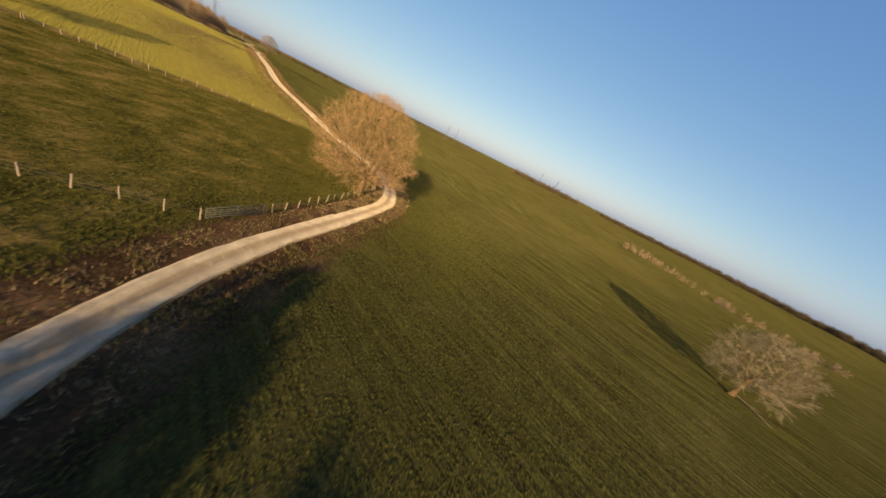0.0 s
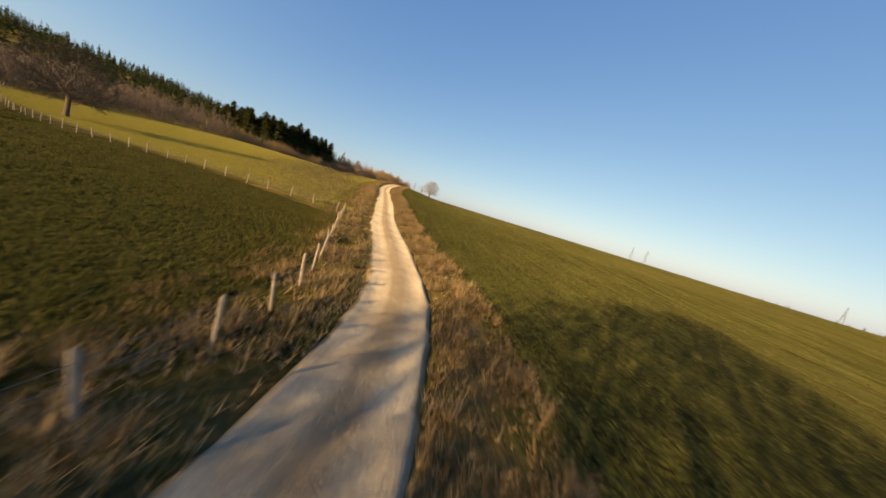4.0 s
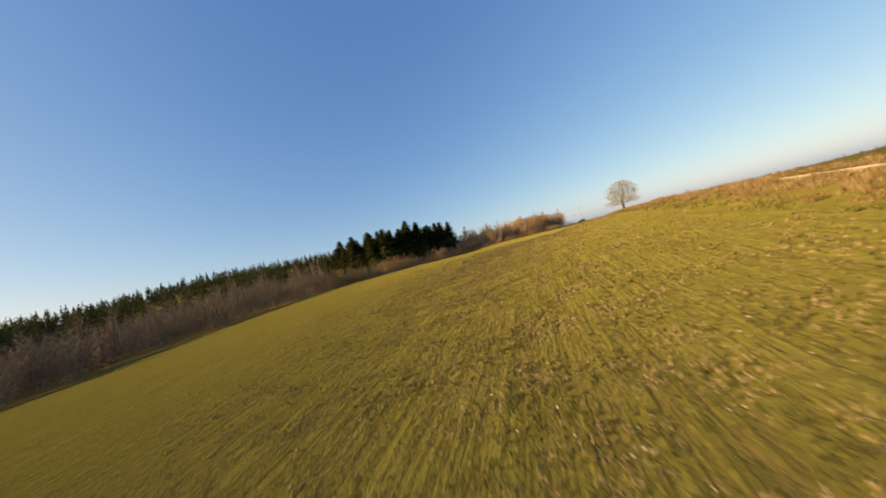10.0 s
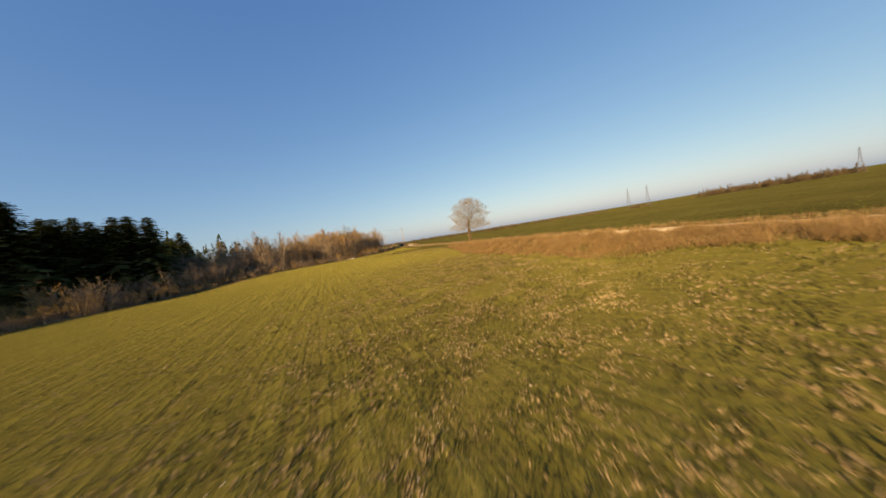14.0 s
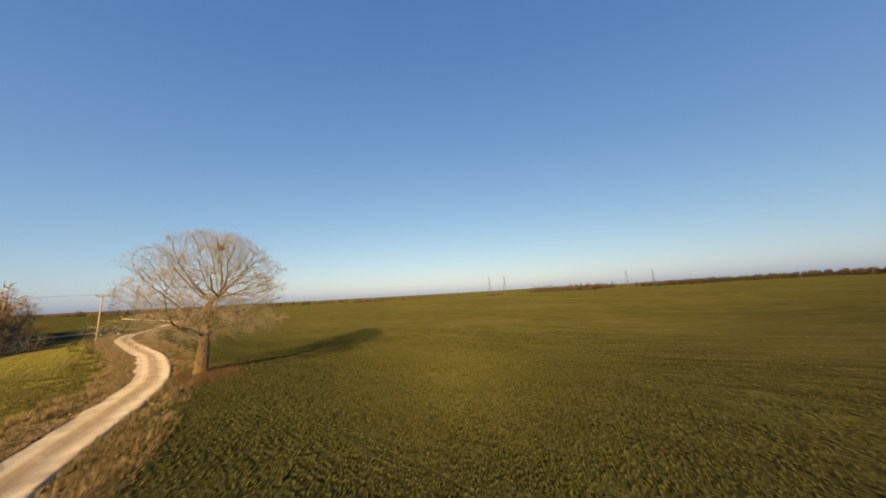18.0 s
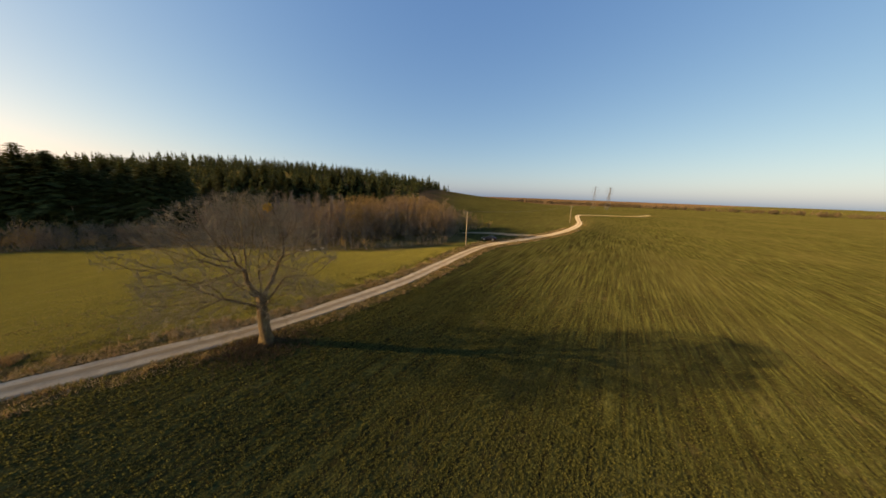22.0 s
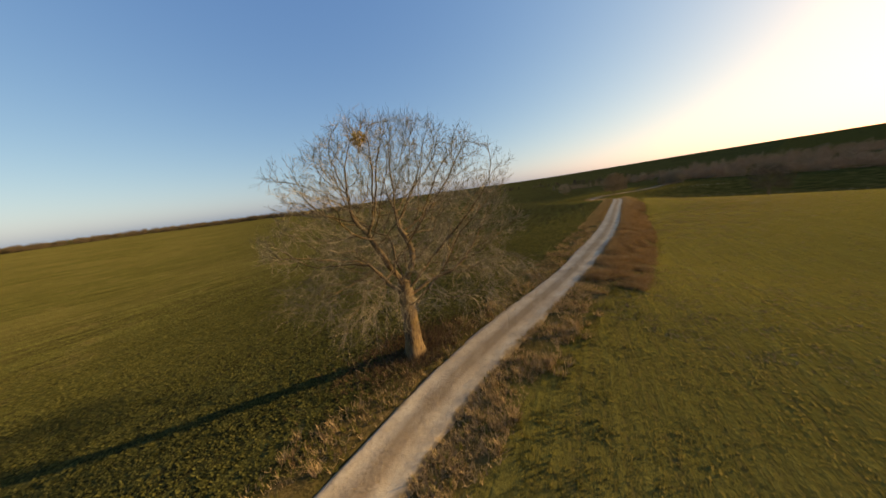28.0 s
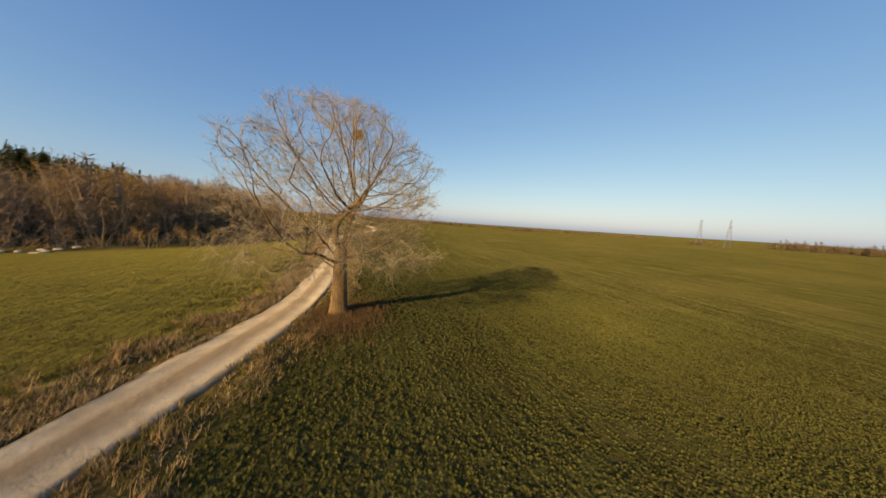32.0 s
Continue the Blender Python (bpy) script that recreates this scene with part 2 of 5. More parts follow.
M_STEEL = Nodes("galvanised_steel").done((0.12, 0.123, 0.128), 0.6, 0.3, 0.3)
M_PYLON = Nodes("weathered_pylon_steel").done((0.11, 0.115, 0.125), 0.7, 0.2)
M_CERAMIC = Nodes("brown_insulator").done((0.12, 0.06, 0.04), 0.25, 0.5)
M_NEST = varied("mistletoe_leaves", (0.22, 0.13, 0.02), (0.46, 0.29, 0.05), 0.7, 0.2, 2.0, 0, 0.3)

# ---------------------------------------------------------------- terrain

PROFILE_Y = [-1200, -400, -280, -255, -238, -222, -204, -187, -172, -157, -142, -126, -110, -93, -76, -59, -42, -25, -7, 9, 25, 41, 57, 75, 93, 130, 200, 400, 1200]
PROFILE_Z = [-9, -7, -6.7, -7.0, -7.4, -7.7, -7.9, -7.9, -7.4, -6.0, -4.55, -2.9, -1.3, -.15, .2, .48, .5, .33, .12, .1, .25, .7, 1.1, 1.4, 1.65, 1.65, 1.6, 0, -3]
_py = np.arange(-1200, 1200.1, 2.0)
_pk = np.exp(-.5 * (np.arange(-20, 21) * 2 / 5) ** 2)
_pz = np.convolve(np.pad(np.interp(_py, PROFILE_Y, PROFILE_Z), 20, mode='edge'), _pk / _pk.sum(), 'valid')

ROAD = [(60.5, -300), (61.2, -281), (62.1, -264), (63.3, -254.8), (65.1, -245.6), (68.1, -237.7), (72.6, -229.2), (76.6, -221.7), (80.5, -213.1), (81.8, -204.1),
        (81, -195.6), (78.3, -186.9), (74, -179.7), (68.5, -171.8), (64, -164.8), (59.1, -157), (54.1, -149.2), (49.2, -141.6), (44.3, -134.1), (39.6, -125.7),
        (35.9, -117.7), (32.7, -109.9), (29.1, -101.2), (25.5, -92.8), (22.5, -84.9), (19.4, -76.3), (16.3, -67.8), (13.1, -59.2), (9.9, -50.5), (7.1, -42.6),
        (4.3, -33.5), (2.1, -25.3), (0, -17), (-1.8, -7.4), (-3.7, .8), (-7.1, 9.1), (-10.9, 17.4), (-15.6, 25.3), (-20.6, 33.7), (-25, 41.4), (-28.4, 49.1),
        (-30.1, 57.4), (-31.3, 66.7), (-36, 88), (-46, 113), (-62, 143), (-82, 172), (-103, 204), (-107, 220), (-101, 240), (-90, 265), (-98, 310)]


def spline(points, step):
    """A smooth line through the points, sampled about every step metres."""
    p = np.array(points, float)
    p = np.vstack([2 * p[0] - p[1], p, 2 * p[-1] - p[-2]])
    out = []
    for a, b, c, d in zip(p[:-3], p[1:-2], p[2:-1], p[3:]):
        k = max(2, int(np.linalg.norm(c - b) / step))
        for t in np.arange(k) / k:
            out.append(.5 * (2 * b + (c - a) * t + (2 * a - 5 * b + 4 * c - d) * t * t + (3 * b - a - 3 * c + d) * t ** 3))
    out.append(p[-2])
    return np.array(out)


ROAD_LINE = spline(ROAD, 1.0)


def road_x(y):
    return np.interp(y, ROAD_LINE[:, 1], ROAD_LINE[:, 0])


def smooth(a, b, v):
    t = np.clip((np.asarray(v, float) - a) / (b - a), 0, 1)
    return t * t * (3 - 2 * t)


def bump2(x, y, cx, cy, sx, sy):
    return np.exp(-.5 * (((x - cx) / sx) ** 2 + ((y - cy) / sy) ** 2))


def height(x, y):
    x, y = np.asarray(x, float), np.asarray(y, float)
    z = np.interp(y, _py, _pz)
    d = x - road_x(y)
    z = z - 1.6 * smooth(0, 1, (-d - 1.9) / (5 + 26 * (1 - smooth(-85, -62, y)))) * smooth(-150, -105, y) * (1 - smooth(-34, -12, y))
    z = z + .42 * np.exp(-((d + 2.7) / .9) ** 2) * smooth(-158, -146, y) * (1 - smooth(-92, -76, y))
    z = z - 1.0 * smooth(2, 40, d) * smooth(-30, 10, y) * (1 - smooth(150, 300, d))
    z = z - (1.15 * smooth(3, 18, d) * smooth(-150, -112, y) + .5 * smooth(10, 40, d) * smooth(-100, -60, y)) * (1 - smooth(110, 260, y))
    z = z + 1.2 * smooth(110, 380, x) * (1 - smooth(-60, 100, y))
    z = z - 1.4 * smooth(-62, -5, -x) * (1 - smooth(-150, -108, y)) * (1 - .6 * (1 - smooth(-225, -195, y)))
    # valley in the south-west, wooded hill in the west, far ridges
    h = -11 * bump2(x, y, -190, -230, 70, 110)
    h = h + 39 * bump2(x, y, -560, -60, 190, 240) + 10 * bump2(x, y, -430, 190, 150, 130)
    h = h + 55 * bump2(x, y, -300, -1700, 800, 400) + 70 * bump2(x, y, -1700, -800, 700, 500)
    h = h + 16 * bump2(x, y, 1200, -1500, 700, 500)
    h = h + 12 * bump2(x, y, 500, 2000, 1500, 500) + 12 * bump2(x, y, 2000, 0, 500, 1500)
    out = np.hypot(np.maximum(np.maximum(-75 - x, x - 250), 0), np.maximum(np.maximum(-290 - y, y - 150), 0))
    return z + h * smooth(0, 220, out) + 20 * smooth(1700, 3000, np.hypot(x, y))


def z_at(x, y):
    return float(height(x, y))


EDGE_Y = [-400, -250, -185, -165, -140, -97, -75, -52, -37, -22, -8, 4, 14, 24, 39, 50, 65, 130, 300]
EDGE_X = [-120, -95, -66, -50, -58, -66, -68, -66, -65, -58, -50, -43, -38.5, -35.5, -34, -38, -70, -190, -420]


def wood_x(y):
    return np.interp(y, EDGE_Y, EDGE_X)


FENCE_Y = -174.6


def axis(lo, hi, step, far):
    a = list(np.arange(lo, hi + .01, step))
    s, v = step, hi
    while v < far:
        s *= 1.22
        v += s
        a.append(v)
    s, v = step, lo
    while v > -far:
        s *= 1.22
        v -= s
        a.insert(0, v)
    return np.array(a)


def part(name, mesh, material, parent=None, label=""):
    ob = new(name, mesh)
    if material is not None and not mesh.materials:
        mesh.materials.append(material)
    if parent is not None:
        ob.parent = parent
    if label:
        tagged(ob, label)
    return ob


def mesh_of(name, verts, faces, smooth_shade=False):
    me = bpy.data.meshes.new(name)
    me.from_pydata([tuple(v) for v in verts], [], [tuple(f) for f in faces])
    if smooth_shade:
        me.polygons.foreach_set("use_smooth", [True] * len(me.polygons))
    me.update()
    return me


def tri_mesh(name, verts, size, smooth_shade=False):
    """A mesh of loose polygons, `size` corners each, from an array of corners."""
    v = np.asarray(verts, np.float32).reshape(-1, 3)
    n = len(v) // size
    me = bpy.data.meshes.new(name)
    me.vertices.add(len(v))
    me.vertices.foreach_set("co", v.ravel())
    me.loops.add(len(v))
    me.loops.foreach_set("vertex_index", np.arange(len(v), dtype=np.int32))
    me.polygons.add(n)
    me.polygons.foreach_set("loop_start", np.arange(0, len(v), size, dtype=np.int32))
    me.update(calc_edges=True)
    me.validate()
    return me


def build_ground():
    xs, ys = axis(-70, 108, 0.9, 3200), axis(-272, 110, 0.9, 3200)
    X, Y = np.meshgrid(xs, ys)
    x, y = X.ravel(), Y.ravel()
    z = height(x, y)
    rng = np.random.default_rng(3)
    near = bump2(x, y, 0, -40, 200, 250)
    z = z + near * rng.normal(0, .025, len(x))
    nx, ny = len(xs), len(ys)
    i = np.arange((ny - 1) * (nx - 1))
    r, c = i // (nx - 1), i % (nx - 1)
    a = r * nx + c
    quads = np.stack([a, a + 1, a + nx + 1, a + nx], 1).astype(np.int32)
    me = bpy.data.meshes.new("ground")
    me.vertices.add(len(x))
    me.vertices.foreach_set("co", np.stack([x, y, z], 1).astype(np.float32).ravel())
    me.loops.add(quads.size)
    me.loops.foreach_set("vertex_index", quads.ravel())
    me.polygons.add(len(quads))
    me.polygons.foreach_set("loop_start", np.arange(0, quads.size, 4, dtype=np.int32))
    me.polygons.foreach_set("use_smooth", np.ones(len(quads), bool))
    me.update(calc_edges=True)
    d = np.full(len(x), 99.)
    box = (x > -150) & (x < 130) & (y > -310) & (y < 320)
    bx, by = x[box], y[box]
    dd = np.full(len(bx), 1e9)
    for px, py in ROAD_LINE:
        dd = np.minimum(dd, (bx - px) ** 2 + (by - py) ** 2)
    d[box] = np.sqrt(dd)
    z = z - .09 * (1 - smooth(1.0, 1.9, d))
    me.vertices.foreach_set("co", np.stack([x, y, z], 1).astype(np.float32).ravel())
    left = x < road_x(y)
    west = left & (y > FENCE_Y) & (y < 52)
    past = left & (y <= FENCE_Y)
    wood = smooth(-1.5, 1.5, wood_x(y) - x)
    wide = np.where(left, 3.0, 3.1) + 2.4 * smooth(-82, -66, y) * (1 - smooth(-24, -6, y)) * left
    verge = 1 - smooth(-1.4, 1.4, d - wide)
    verge = np.maximum(verge, (1 - smooth(1.0, 2.2, np.hypot(np.clip(np.abs(y - FENCE_Y), 0, None), np.clip(x - 64, 0, None)))) * (x < 66) * (x > -60) * .8)
    verge = np.maximum(verge, (1 - smooth(0, 4, np.abs(x - wood_x(y) + 1))) * .9)
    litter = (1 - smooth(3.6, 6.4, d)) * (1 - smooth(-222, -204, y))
    for name, v in (("west", west * 1.0), ("pasture", past * 1.0), ("wood", wood), ("verge", verge), ("litter", litter)):
        at = me.attributes.new(name, 'FLOAT', 'POINT')
        at.data.foreach_set("value", v.astype(np.float32))
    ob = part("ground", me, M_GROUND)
    tagged(ob, "rolling farmland with young green crop and rough pasture", "ground", kind="structure")


build_ground()


def build_road():
    c = spline(ROAD, 0.7)
    t = np.gradient(c, axis=0)
    t /= np.linalg.norm(t, axis=1)[:, None]
    nrm = np.stack([t[:, 1], -t[:, 0]], 1)
    us = np.array([-1.45, -1.27, -1.1, -.9, -.66, -.4, -.2, .2, .4, .66, .9, 1.1, 1.27, 1.45])
    rise = np.array([-.12, .03, .05, .035, .025, .06, .075, .075, .06, .025, .035, .05, .03, -.12])
    rng = np.random.default_rng(5)
    wob = np.convolve(rng.normal(0, .35, len(c) + 8), np.ones(9) / 9, 'valid')
    verts, crown, rim = [], [], []
    for k in range(len(c)):
        zc = z_at(*c[k])
        for u, h in zip(us, rise):
            side = u + (wob[k] * .8 * (1 if u > 0 else -1) if abs(u) > 1.2 else 0)
            p = c[k] + nrm[k] * side
            verts.append((p[0], p[1], .65 * zc + .35 * z_at(*p) + h + .005 + rng.normal(0, .006)))
            crown.append(max(0, 1 - (abs(u) / .5) ** 2))
            rim.append(float(smooth(.85, 1.55, abs(u))))
    m = len(us)
    faces = [(k * m + j, k * m + j + 1, (k + 1) * m + j + 1, (k + 1) * m + j) for k in range(len(c) - 1) for j in range(m - 1)]
    me = mesh_of("road", verts, faces, True)
    for name, v in (("crown", crown), ("rim", rim)):
        me.attributes.new(name, 'FLOAT', 'POINT').data.foreach_set("value", np.array(v, np.float32))
    tagged(part("road", me, M_ROAD), "white chalk gravel farm track with two wheel ruts", "road", kind="structure")
    # the short turn-off where the car stands
    turn = spline([(-33, 84), (-36, 76), (-40.5, 70.5), (-45.5, 67), (-49, 62), (-50.5, 57)], .8)
    n = len(turn)
    t2 = np.gradient(turn, axis=0)
    t2 /= np.linalg.norm(t2, axis=1)[:, None]
    v = []
    for k in range(n):
        wide = np.interp(k / (n - 1), (0, .25, .5, .75, 1), (2.0, 3.4, 3.0, 2.0, .8)) * (1 + .1 * rng.normal())
        for u in (-1, -.85, -.4, 0, .4, .85, 1):
            px, py = turn[k, 0] - t2[k, 1] * u * wide, turn[k, 1] + t2[k, 0] * u * wide
            v.append((px, py, z_at(px, py) + (.035 if abs(u) < 1 else -.05) + rng.normal(0, .008)))
    f = [(k * 7 + j, k * 7 + j + 1, k * 7 + j + 8, k * 7 + j + 7) for k in range(n - 1) for j in range(6)]
    me = mesh_of("side_track", v, f, True)
    for name, amount in (("crown", .75), ("rim", .55)):
        me.attributes.new(name, 'FLOAT', 'POINT').data.foreach_set("value", np.full(len(me.vertices), amount, np.float32))
    tagged(part("side_track", me, M_ROAD), "short gravel turn-off beside the farm track", "road", kind="structure")


build_road()

# ---------------------------------------------------------------- plants


def tubes(branches, sides):
    """One mesh's corners and faces from tapered lines: each is (points, radii)."""
    verts, faces = [], []
    ang = np.arange(sides) * 2 * math.pi / sides
    ca, sa = np.cos(ang), np.sin(ang)
    for pts, rad in branches:
        pts = np.asarray(pts, float)
        t = np.gradient(pts, axis=0)
        t /= np.linalg.norm(t, axis=1)[:, None] + 1e-9
        ref = np.array([0, 0, 1.]) if abs(t[0][2]) < .9 else np.array([1., 0, 0])
        base = len(verts)
        for p, d, r in zip(pts, t, rad):
            a = np.cross(d, ref)
            a /= np.linalg.norm(a) + 1e-9
            b = np.cross(d, a)
            verts.extend(p + r * (c * a + s * b) for c, s in zip(ca, sa))
        for k in range(len(pts) - 1):
            o = base + k * sides
            faces.extend((o + j, o + (j + 1) % sides, o + sides + (j + 1) % sides, o + sides + j) for j in range(sides))
    return verts, faces


def grow(rng, p, d, length, r0, r1, step, wander, lift, curl=0.0):
    """A wandering tapered line. lift bends it up (or down), curl more towards its end."""
    n = max(3, int(length / step) + 1)
    pts, d = [np.array(p, float)], np.array(d, float)
    for k in range(n - 1):
        u = k / (n - 1)
        d = d + rng.normal(0, wander, 3) + np.array([0, 0, lift + curl * u])
        d /= np.linalg.norm(d)
        pts.append(pts[-1] + d * length / (n - 1))
    u = np.linspace(0, 1, n)
    return np.array(pts), r0 + (r1 - r0) * u ** .8


def side_dir(rng, t, angle):
    """A way that leaves the line t at that angle."""
    v = rng.normal(0, 1, 3)
    v -= t * (v @ t)
    v /= np.linalg.norm(v) + 1e-9
    return t * math.cos(angle) + v * math.sin(angle)


def crown_points(rng, n, reach, low, mid, top, hollow=.35, lobe=3.0, gap=-.08):
    """Spots that fill a crown. reach: how far it spreads at a given azimuth; it is widest at the height mid."""
    out = []
    while len(out) < n:
        a, z = rng.uniform(0, 2 * math.pi), rng.uniform(low, top)
        if z > mid:
            r = math.sqrt(max(0, 1 - ((z - mid) / (top - mid)) ** 2.1))
        else:
            r = 1 - .25 * (mid - z) / (mid - low)
        r *= reach(a)
        u = rng.uniform(0, 1) ** .5
        if u < hollow and z < mid + .5 * (top - mid):
            continue
        # the outer edge is uneven, in lobes
        edge = 1 + .10 * math.sin(3 * a + 2.1 * z) + .07 * math.sin(5 * a - 1.3 * z + 2)
        p = Vector((r * u * edge * math.cos(a), r * u * edge * math.sin(a), z))
        # gaps of sky between the lobes
        if noise.noise(p * (2.1 / lobe) + Vector((3.7, 1.2, 8.1))) < gap:
            continue
        out.append(tuple(p))
    return np.array(out)


def colonise(rng, nodes, parent, goals, step, sight, near, wander, rounds=90):
    """Lets a skeleton of joints grow towards the goals that are nearest to each joint, forking as it goes."""
    nodes, parent = [np.array(p, float) for p in nodes], list(parent)
    heading = [np.zeros(3) for _ in nodes]
    gap = np.full(len(goals), 1e9)
    who = np.zeros(len(goals), int)
    first, sprung = 0, {}
    for _ in range(rounds):
        for k in range(first, len(nodes)):
            q = ((goals - nodes[k]) ** 2).sum(1)
            closer = q < gap
            gap[closer], who[closer] = q[closer], k
        first = len(nodes)
        live = gap > near * near
        goals, gap, who = goals[live], gap[live], who[live]
        if not len(goals):
            break
        seen = gap < sight * sight
        if not seen.any():
            break
        d = goals[seen] - np.array(nodes)[who[seen]]
        d /= np.linalg.norm(d, axis=1)[:, None] + 1e-9
        pull = np.zeros((len(nodes), 3))
        np.add.at(pull, who[seen], d)
        for k in np.unique(who[seen]):
            d = pull[k] / (np.linalg.norm(pull[k]) + 1e-9) + .35 * heading[k] + rng.normal(0, wander, 3)
            d /= np.linalg.norm(d) + 1e-9
            p = nodes[k] + d * step
            if any(np.linalg.norm(nodes[c] - p) < .5 * step for c in sprung.get(k, ())):
                continue
            sprung.setdefault(int(k), []).append(len(nodes))
            nodes.append(p)
            heading.append(d)
            parent.append(int(k))
        if len(nodes) == first:
            break
    return np.array(nodes), parent


def bare_tree(name, label, seed, limbs, trunk_h, trunk_r, goals, twig_len=.6, twigs=2, hang=None, step=.38, near=.6, tip=.011, pipe=2.05, bark=None, twig=None, group="", bulk=1.0):
    """A leafless tree: trunk, main limbs that fork again and again, and the twigs of each limb.
    limbs: azimuth, rise (degrees), length, start height. hang: how far twigs droop at a given place."""
    rng = np.random.default_rng(seed)
    root = new(name)
    tagged(root, label, "tree", group)
    bark, twig = bark or M_BARK, twig or M_TWIG
    n, sides = 12, 14
    verts = []
    ph = rng.uniform(0, 6.28, 3)
    for k in range(n):
        u = k / (n - 1)
        zz = -.25 + (trunk_h + .45) * u
        r = trunk_r * (1 - .34 * u) * (1 + .45 * math.exp(-u * 11)) * (1 + .10 * math.exp(-((u - .8) / .15) ** 2))
        for j in range(sides):
            a = j * 2 * math.pi / sides
            rr = r * (1 + (.09 + .2 * math.exp(-u * 9)) * math.sin(3 * a + ph[0]) + .06 * math.sin(7 * a + ph[1] + 3 * u)) * (1 - .9 * max(0, (u - .92) / .08))
            verts.append((rr * math.cos(a) + .16 * math.sin(2.2 * u), rr * math.sin(a) - .12 * math.sin(2 * u), zz))
    faces = [(k * sides + j, k * sides + (j + 1) % sides, (k + 1) * sides + (j + 1) % sides, (k + 1) * sides + j) for k in range(n - 1) for j in range(sides)]
    part("trunk", mesh_of("trunk", verts, faces, True), bark, root)
    # the first length of each limb, then growth into the crown
    nodes, parent, start = [], [], []
    for az, rise, length, h0 in limbs:
        a, e = radians(az), radians(rise)
        d = np.array([math.cos(a) * math.cos(e), math.sin(a) * math.cos(e), math.sin(e)])
        p = np.array([.13, -.11, h0 - .15])
        start.append(len(nodes))
        last = -1
        for k in range(max(3, int(length / step))):
            nodes.append(p.copy())
            parent.append(last)
            last = len(nodes) - 1
            p = p + d * step
            d = d + rng.normal(0, .10, 3) + np.array([0, 0, .015])
            d /= np.linalg.norm(d)
    P, parent = colonise(rng, nodes, parent, goals, step, 4.5, near, .13)
    count = len(P)
    kids = [[] for _ in range(count)]
    for k, q in enumerate(parent):
        if q >= 0:
            kids[q].append(k)
    load = np.zeros(count)
    for k in range(count - 1, -1, -1):
        load[k] = max(load[k], tip ** pipe)
        if parent[k] >= 0:
            load[parent[k]] += load[k]
    rad = load ** (1 / pipe)
    for s0 in start:
        rad[s0] = min(rad[s0] * 1.25, trunk_r * .8)
    rad = np.minimum(rad, trunk_r * .62)
    for s0 in start:
        big, thin = [], []
        heads = [(s0, None)]
        while heads:
            k, before = heads.pop()
            line, rr = ([P[before]], [min(rad[before], rad[k] * 1.15)]) if before is not None else ([], [])
            while True:
                line.append(P[k])
                rr.append(rad[k])
                nxt = kids[k]
                # fine twigs on the young wood
                if rad[k] < tip * 2.6:
                    d = P[k] - P[parent[k]] if parent[k] >= 0 else np.array([0, 0, 1.])
                    d = d / (np.linalg.norm(d) + 1e-9)
                    droop = hang(P[k]) if hang else 0
                    for q in range(twigs):
                        ln = twig_len * rng.uniform(.45, 1.35) * (1 + 1.6 * droop)
                        o = side_dir(rng, d, rng.uniform(.25, .85)) + np.array([0, 0, .22 * (1 - 2 * droop)])
                        tw = grow(rng, P[k], o / np.linalg.norm(o), ln, tip * .85 * bulk, tip * .45 * bulk, ln / 3.2, .10, -.34 * droop + .03, -.1 * droop)
                        thin.append(tw)
                        for j in range(2):
                            m = rng.integers(1, len(tw[0]))
                            o = side_dir(rng, (tw[0][m] - tw[0][m - 1]) / (np.linalg.norm(tw[0][m] - tw[0][m - 1]) + 1e-9), rng.uniform(.4, .9))
                            l2 = ln * rng.uniform(.3, .6)
                            e = tw[0][m] + o * l2 + np.array([0, 0, .15 * l2 * (1 - 3 * droop)])
                            thin.append(([tw[0][m], (tw[0][m] + e) / 2 + rng.normal(0, .03 * l2, 3), e], [tip * .6 * bulk, tip * .5 * bulk, tip * .35 * bulk]))
                if not nxt:
                    break
                nxt = sorted(nxt, key=lambda c: -rad[c])
                heads += [(c, k) for c in nxt[1:]]
                k = nxt[0]
            if len(line) > 1:
                (big if rr[0] > tip * 2.2 else thin).append((np.array(line), rr))
        v, f = tubes([b for b in big if b[1][0] > .06], 8)
        v2, f2 = tubes([b for b in big if b[1][0] <= .06], 5)
        limb = part("limb", mesh_of("limb", v + v2, f + [tuple(i + len(v) for i in q) for q in f2], True), bark, root)
        if thin:
            v, f = tubes(thin, 3)
            tagged(part("brushwood", mesh_of("brushwood", v, f), twig, limb), kind="stuff")
    return root


def stand(ob, x, y, turn=0, size=1.0, sink=0.0):
    ob.matrix_basis = pose(x, y, z_at(x, y) - sink, 0, 0, turn) @ Matrix.Scale(size, 4)
    return ob


# the old tree by the track that the camera circles
def reach_old(a):
    """Wide to the south and north, along the track; less so across it."""
    return 6.3 + .6 * math.cos(2 * (a - radians(90))) + .8 * math.cos(a - radians(275))


def droop_old(p):
    """Low outer twigs hang, most of all on the sunny western side."""
    out = float(smooth(1.8, 4.5, math.hypot(p[0], p[1])))
    west = .62 + .38 * math.cos(math.atan2(p[1], p[0]) - radians(195))
    return out * west * float(1 - smooth(4.6, 7.0, p[2])) * .95


